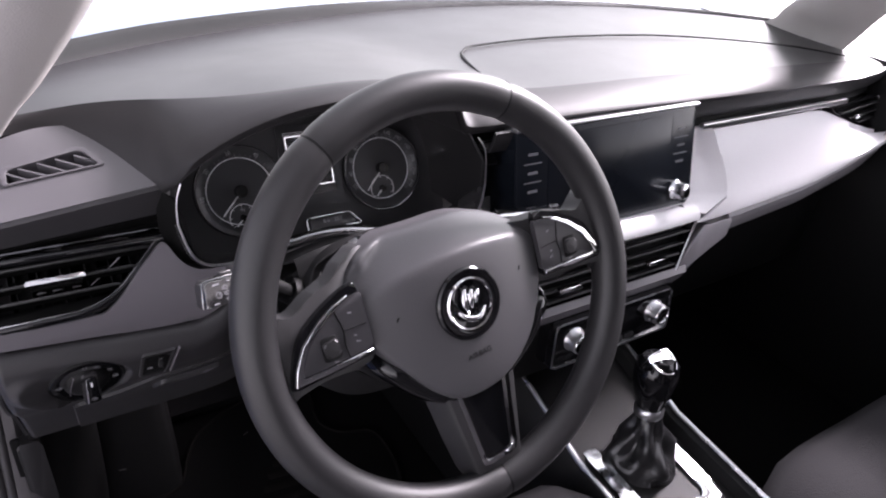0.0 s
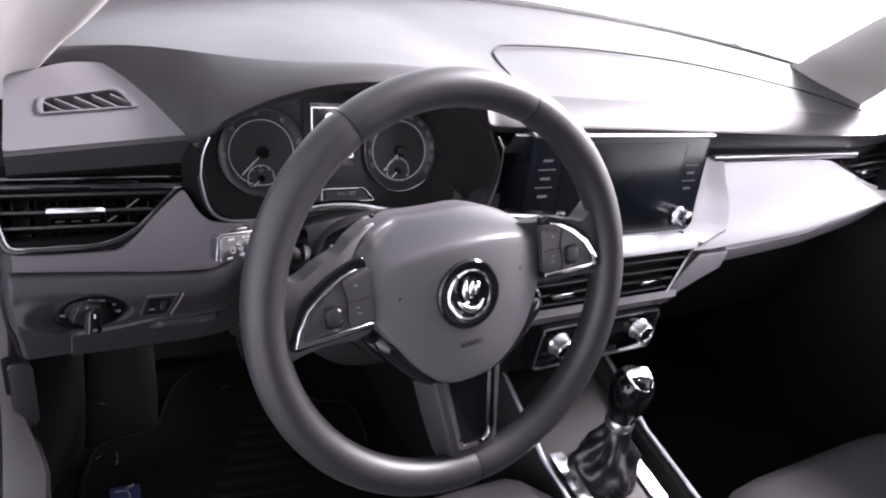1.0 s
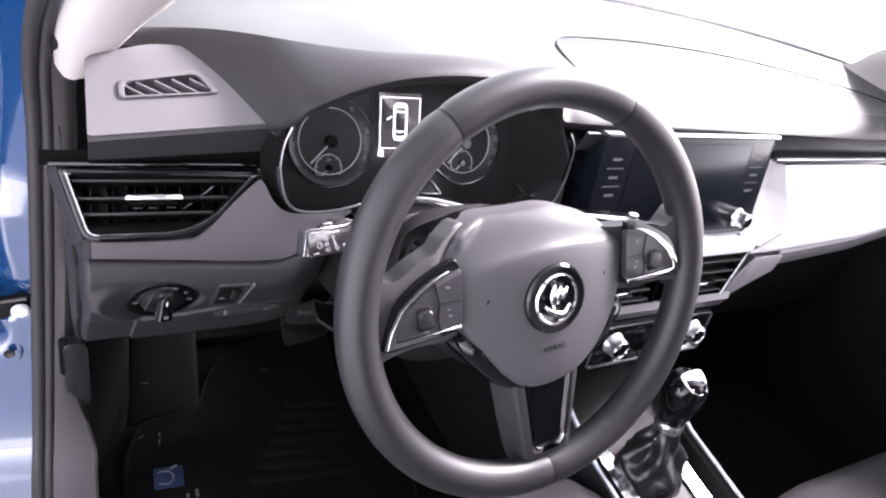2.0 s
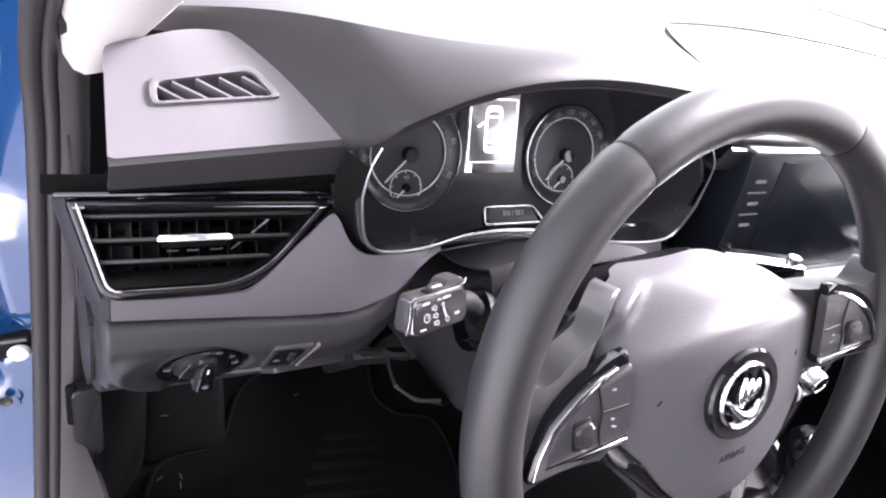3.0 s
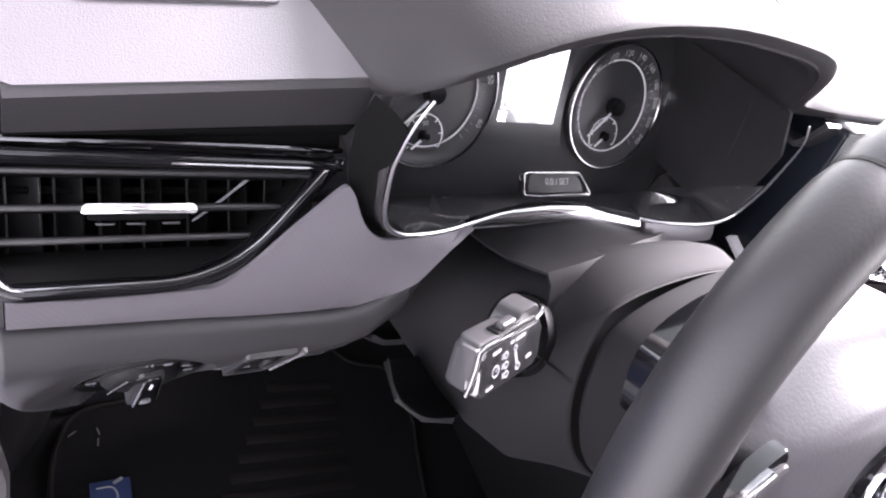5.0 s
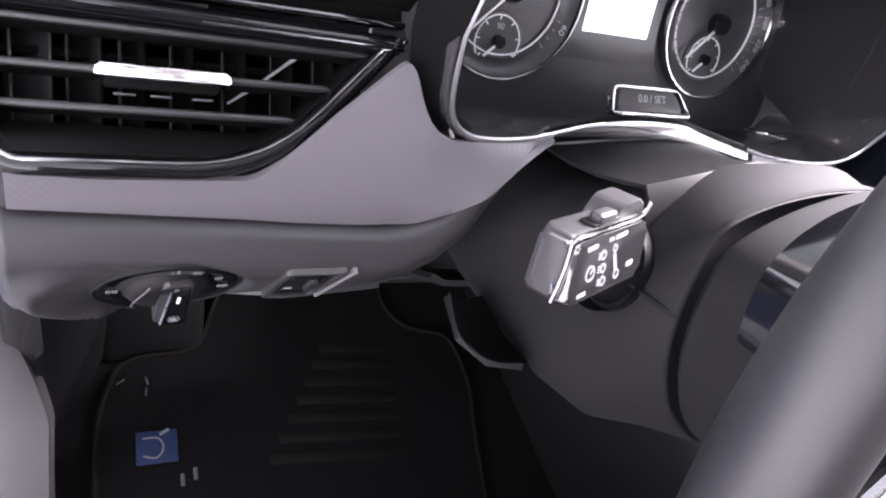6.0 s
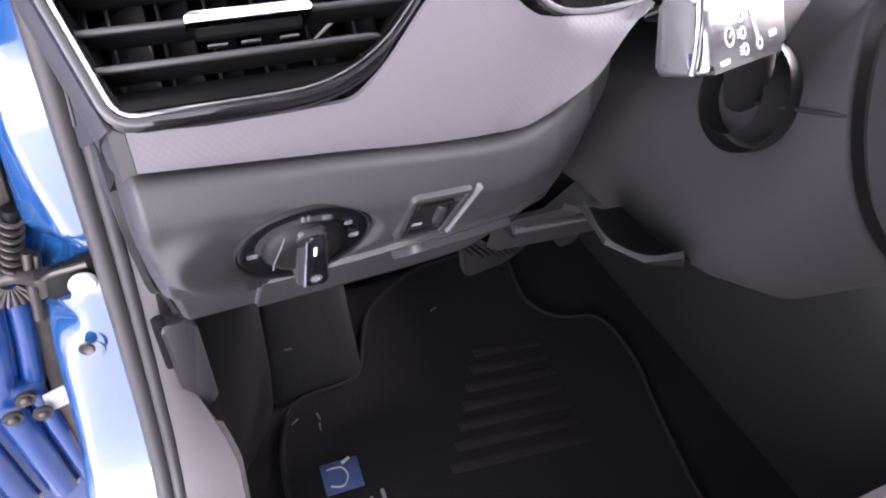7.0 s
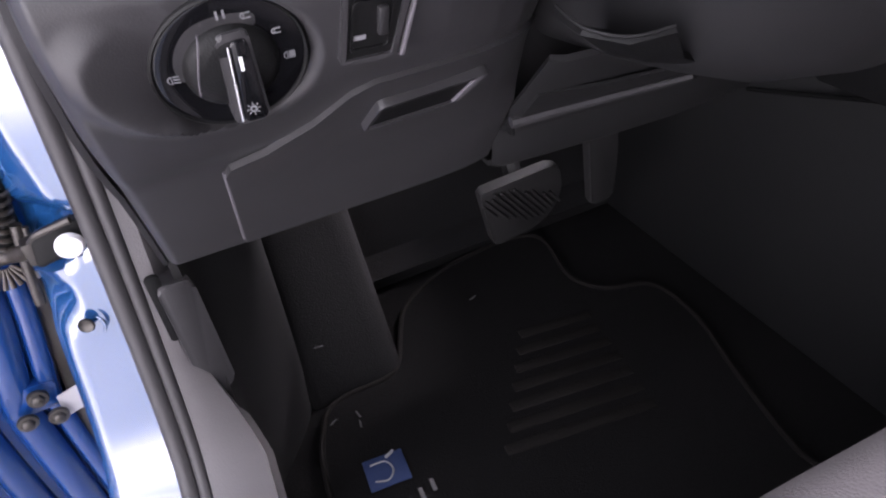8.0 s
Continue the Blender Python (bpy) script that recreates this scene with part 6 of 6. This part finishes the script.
    for x, z in ((-0.4760, 0.4760), (-0.4920, 0.4560), (-0.4700, 0.4520)):
        sc = part("edge_screw", lathe([(0, 0.0065), (0.0036, 0.0065), (0.0050, 0.0055), (0.0056, 0.0030)], frame_of((x, 0.405, z), (1, 0.15, 0), (0, 0, 1)), 6), STEEL, dr, "screw head")
        part("washer", lathe([(0.0050, 0.0032), (0.0076, 0.0030), (0.0082, 0.0016), (0.0082, 0.0)], frame_of((x, 0.405, z), (1, 0.15, 0), (0, 0, 1)), 18), STEEL, sc)
    part("edge_label", prism(rounded([(-0.0115, -0.0120), (0.0105, -0.0100), (0.0100, 0.0125), (-0.0080, 0.0105)], 0.001), 0.001, frame_of((-0.4575, 0.4110, 0.4560), (1, 0.1, 0.08), (0, 0.05, 1))), BAND, dr, "pale label")
    h = thing("check_strap", "greasy steel door check strap with white-capped bolt", "check strap", pose(-0.43, 0.5, 0.61))
    part("bracket", prism(rounded([(-0.020, -0.013), (0.018, -0.009), (0.018, 0.012), (-0.014, 0.010)], 0.004), 0.010, frame_of((-0.400, 0.377, 0.617), (1, 0.1, 0.05), (0, 0, 1)), 0.002), DARK, h, "black bracket")
    part("flange", tube(smooth_path([(-0.417, 0.379, 0.622), (-0.411, 0.376, 0.6275), (-0.400, 0.373, 0.631), (-0.386, 0.370, 0.6345)], 4), [0.0020] * 4 + [0.0026] * 9, 8), STEEL, h, "worn flange")
    part("end_block", prism(rounded([(-0.007, -0.010), (0.006, -0.008), (0.006, 0.007), (-0.006, 0.008)], 0.002), 0.012, frame_of((-0.4165, 0.380, 0.614), (1, 0.2, 0.1), (0, 0, 1)), 0.002), STEEL, h)
    part("strap", tube(smooth_path([(-0.415, 0.386, 0.611), (-0.436, 0.412, 0.600), (-0.455, 0.418, 0.597), (-0.480, 0.412, 0.586), (-0.520, 0.395, 0.570)], 5), 0.0062, 10), GREASE, h, "curved strap")
    part("strap_pin", tube([(-0.4270, 0.412, 0.622), (-0.4335, 0.410, 0.590), (-0.4390, 0.410, 0.556)], 0.0042, 12), STEEL, h)
    part("strap_pin", tube([(-0.4215, 0.409, 0.620), (-0.4290, 0.407, 0.580)], 0.0026, 10), STEEL, h)
    for q in range(7):
        part("spring_coil", lathe([(0.0062, -0.0016), (0.0085, -0.0010), (0.0092, 0.0), (0.0085, 0.0010), (0.0062, 0.0016)], pose(-0.4290 - 0.0021 * q, 0.420, 0.6470 - 0.0068 * q, 10, 24, 0), 20), GREASE, h)
    part("spring_core", tube([(-0.427, 0.422, 0.655), (-0.442, 0.422, 0.596)], 0.0060, 10), DARK, h)
    for q in range(9):
        a = radians(200 + 15 * q)
        part("boot_pleat", tube([(-0.4480 + 0.006 * math.cos(a), 0.412, 0.5970 + 0.006 * math.sin(a)), (-0.4500 + 0.021 * math.cos(a), 0.409, 0.5950 + 0.019 * math.sin(a))], [0.0010, 0.0021], 8), GREASE, h)
    part("bolt_cap", lathe([(0, 0.005), (0.0075, 0.0045), (0.0095, 0.002), (0.0095, 0)], frame_of((-0.394, 0.3735, 0.615), (1, 0.1, 0), (0, 0, 1)), 24), PRINT, h, "white bolt cap")


door_opening()


# ---- small fittings ----
def light_switch():
    m = frame_of((-0.271, 0.1960, 0.7615), (1, 0, 0), (0, -0.36, 0.933)) @ pose(0, 0, -0.0035)
    s = thing("light_switch", "round rotary headlight switch in a recessed bezel", "light switch", m)
    part("bezel", lathe([(0.0298, -0.004), (0.0300, 0.0008), (0.0308, 0.0014), (0.0318, 0.0006), (0.0324, -0.003)], pose(0, 0.003, 0), 64), DARK, s, local=True)
    part("plate", lathe([(0, -0.0005), (0.020, -0.0005), (0.0290, 0.0008), (0.0302, 0.0002), (0.0302, -0.004)], pose(0, 0.003, 0), 64), BLACK, s, "gloss black round plate", local=True)
    part("plate_line", tube([(0.0165 * math.cos(radians(a)), 0.0165 * math.sin(radians(a)), 0.0004) for a in range(100, 236, 8)], 0.0004, 5), TRIM, s, local=True)
    K = pose(0.0016, 0.0010, 0.0080, -11)
    kn = part("knob", prism(rounded([(-0.0074, -0.0205), (0.0076, -0.0205), (0.0066, 0.0195), (-0.0062, 0.0195)], 0.003), 0.013, K, 0.003, 3), HARD, s, "rotary knob", local=True)
    part("knob_face", prism(rounded([(-0.0042, -0.0190), (0.0062, -0.0190), (0.0048, 0.0165), (-0.0020, 0.0165)], 0.002), 0.003, K @ pose(0.0004, 0, 0.0015), 0.001), BLACK, kn, "gloss black face")
    part("face_edge", tube([K @ Vector((-0.0044, -0.0180, 0.0014)), K @ Vector((-0.0024, 0.0150, 0.0014))], 0.0006, 8), SATIN, kn, "bright edge of the face")
    part("knob_light", prism(rounded([(-0.0007, -0.0030), (0.0006, -0.0030), (0.0009, 0.0030), (-0.0005, 0.0030)], 0.0003), 0.0006, K @ pose(0.0010, 0.0070, 0.0018)), PRINT, kn, "white line")
    part("knob_mark", join(lathe([(0.0008, 0), (0.0008, 0.0006), (0.0015, 0.0006), (0.0015, 0)], K @ pose(0.0010, -0.0135, 0.0014), 16), *[box(0.0010, 0.0004, 0.0005, K @ pose(0.0010 + 0.0024 * math.cos(radians(45 * q)), -0.0135 + 0.0024 * math.sin(radians(45 * q)), 0.0016, 0, 0, 45 * q)) for q in range(8)]), STITCH, kn, "small lamp symbol")
    part("collar", lathe([(0.0195, -0.001), (0.0190, 0.0015), (0.0160, 0.0045), (0.012, 0.006), (0, 0.006)], pose(0, 0.002, 0), 48), DARK, s, local=True)
    part("collar_line", tube([(-0.0112 + 0.0009 * math.cos(q) - 0.0010 * q, 0.024 - 0.0078 * q, 0.0062) for q in (0.0, 0.6, 1.2, 1.8, 2.4, 3.0, 3.6)], 0.0004, 6), TRIM, s, local=True)
    def lamp(x, y, size, rays, turn):
        """A half-round lamp outline with ray strokes beside it."""
        o = [(0.42 * size * math.cos(radians(a)), 0.5 * size * math.sin(radians(a)), 0) for a in range(90, 271, 20)]
        bms = [tube([(x + p, y + q, 0.0008) for p, q, _ in o + [o[0]]], 0.00028, 5)]
        for i in range(rays):
            bms.append(box(0.75 * size, 0.0005, 0.0004, pose(x + 0.55 * size, y + size * (i - (rays - 1) / 2) * 0.85 / max(1, rays - 1), 0.0008, 0, 0, turn)))
        part("symbol", join(*bms), STITCH, s, "pale printed lamp symbol", local=True)
    lamp(-0.0240, 0.0025, 0.0034, 3, -12)
    lamp(0.0085, 0.0235, 0.0028, 2, 0)
    lamp(0.0225, 0.0005, 0.0034, 4, 0)
    lamp(0.0190, 0.0135, 0.0026, 2, 0)
    for x in (-0.0012, 0.0014):
        part("symbol", box(0.0009, 0.0036, 0.0004, pose(x, 0.0262, 0.0008)), STITCH, s, local=True)


light_switch()


def beam_switch():
    m = frame_of((-0.2125, 0.1925, 0.7695), (1, 0, -0.05), (0, -0.34, 0.94))
    s = thing("beam_switch", "small grey headlight levelling switch", "switch", m)
    o = resample(rounded([(-0.0150, -0.0185), (0.0105, -0.0185), (0.0180, 0.0185), (-0.0125, 0.0185)], 0.003), 64)
    part("bezel", ring(o, resample(scaled(o, 0.0025), 64), 0.006, pose(0, 0, 0.0022), 0.0008), HARD, s, local=True)
    part("plate", prism(resample(scaled(o, 0.002), 64), 0.003, pose(0, 0, 0.0008)), DARK, s, local=True)
    part("inner_frame", ring(resample(rounded([(-0.0105, -0.0125), (0.0075, -0.0125), (0.0100, 0.0115), (-0.0085, 0.0115)], 0.002), 64), resample(rounded([(-0.0092, -0.0112), (0.0064, -0.0112), (0.0088, 0.0103), (-0.0073, 0.0103)], 0.0016), 64), 0.004, pose(0, 0, 0.0020), 0.0006), DARK, s, "raised inner frame", local=True)
    part("roller", box(0.0048, 0.014, 0.004, pose(0.0045, 0.001, 0.0012), 0.0012), SLAT, s, local=True)
    part("symbol", box(0.006, 0.0022, 0.0004, pose(-0.006, -0.006, 0.0010)), STITCH, s, local=True)
    part("bright_edge", prism([(0.0125, -0.0185), (0.0145, -0.0185), (0.0215, 0.0190), (0.0195, 0.0190)], 0.004, pose(0, 0, 0.0030), 0.0008), TRIM, s, local=True)


beam_switch()
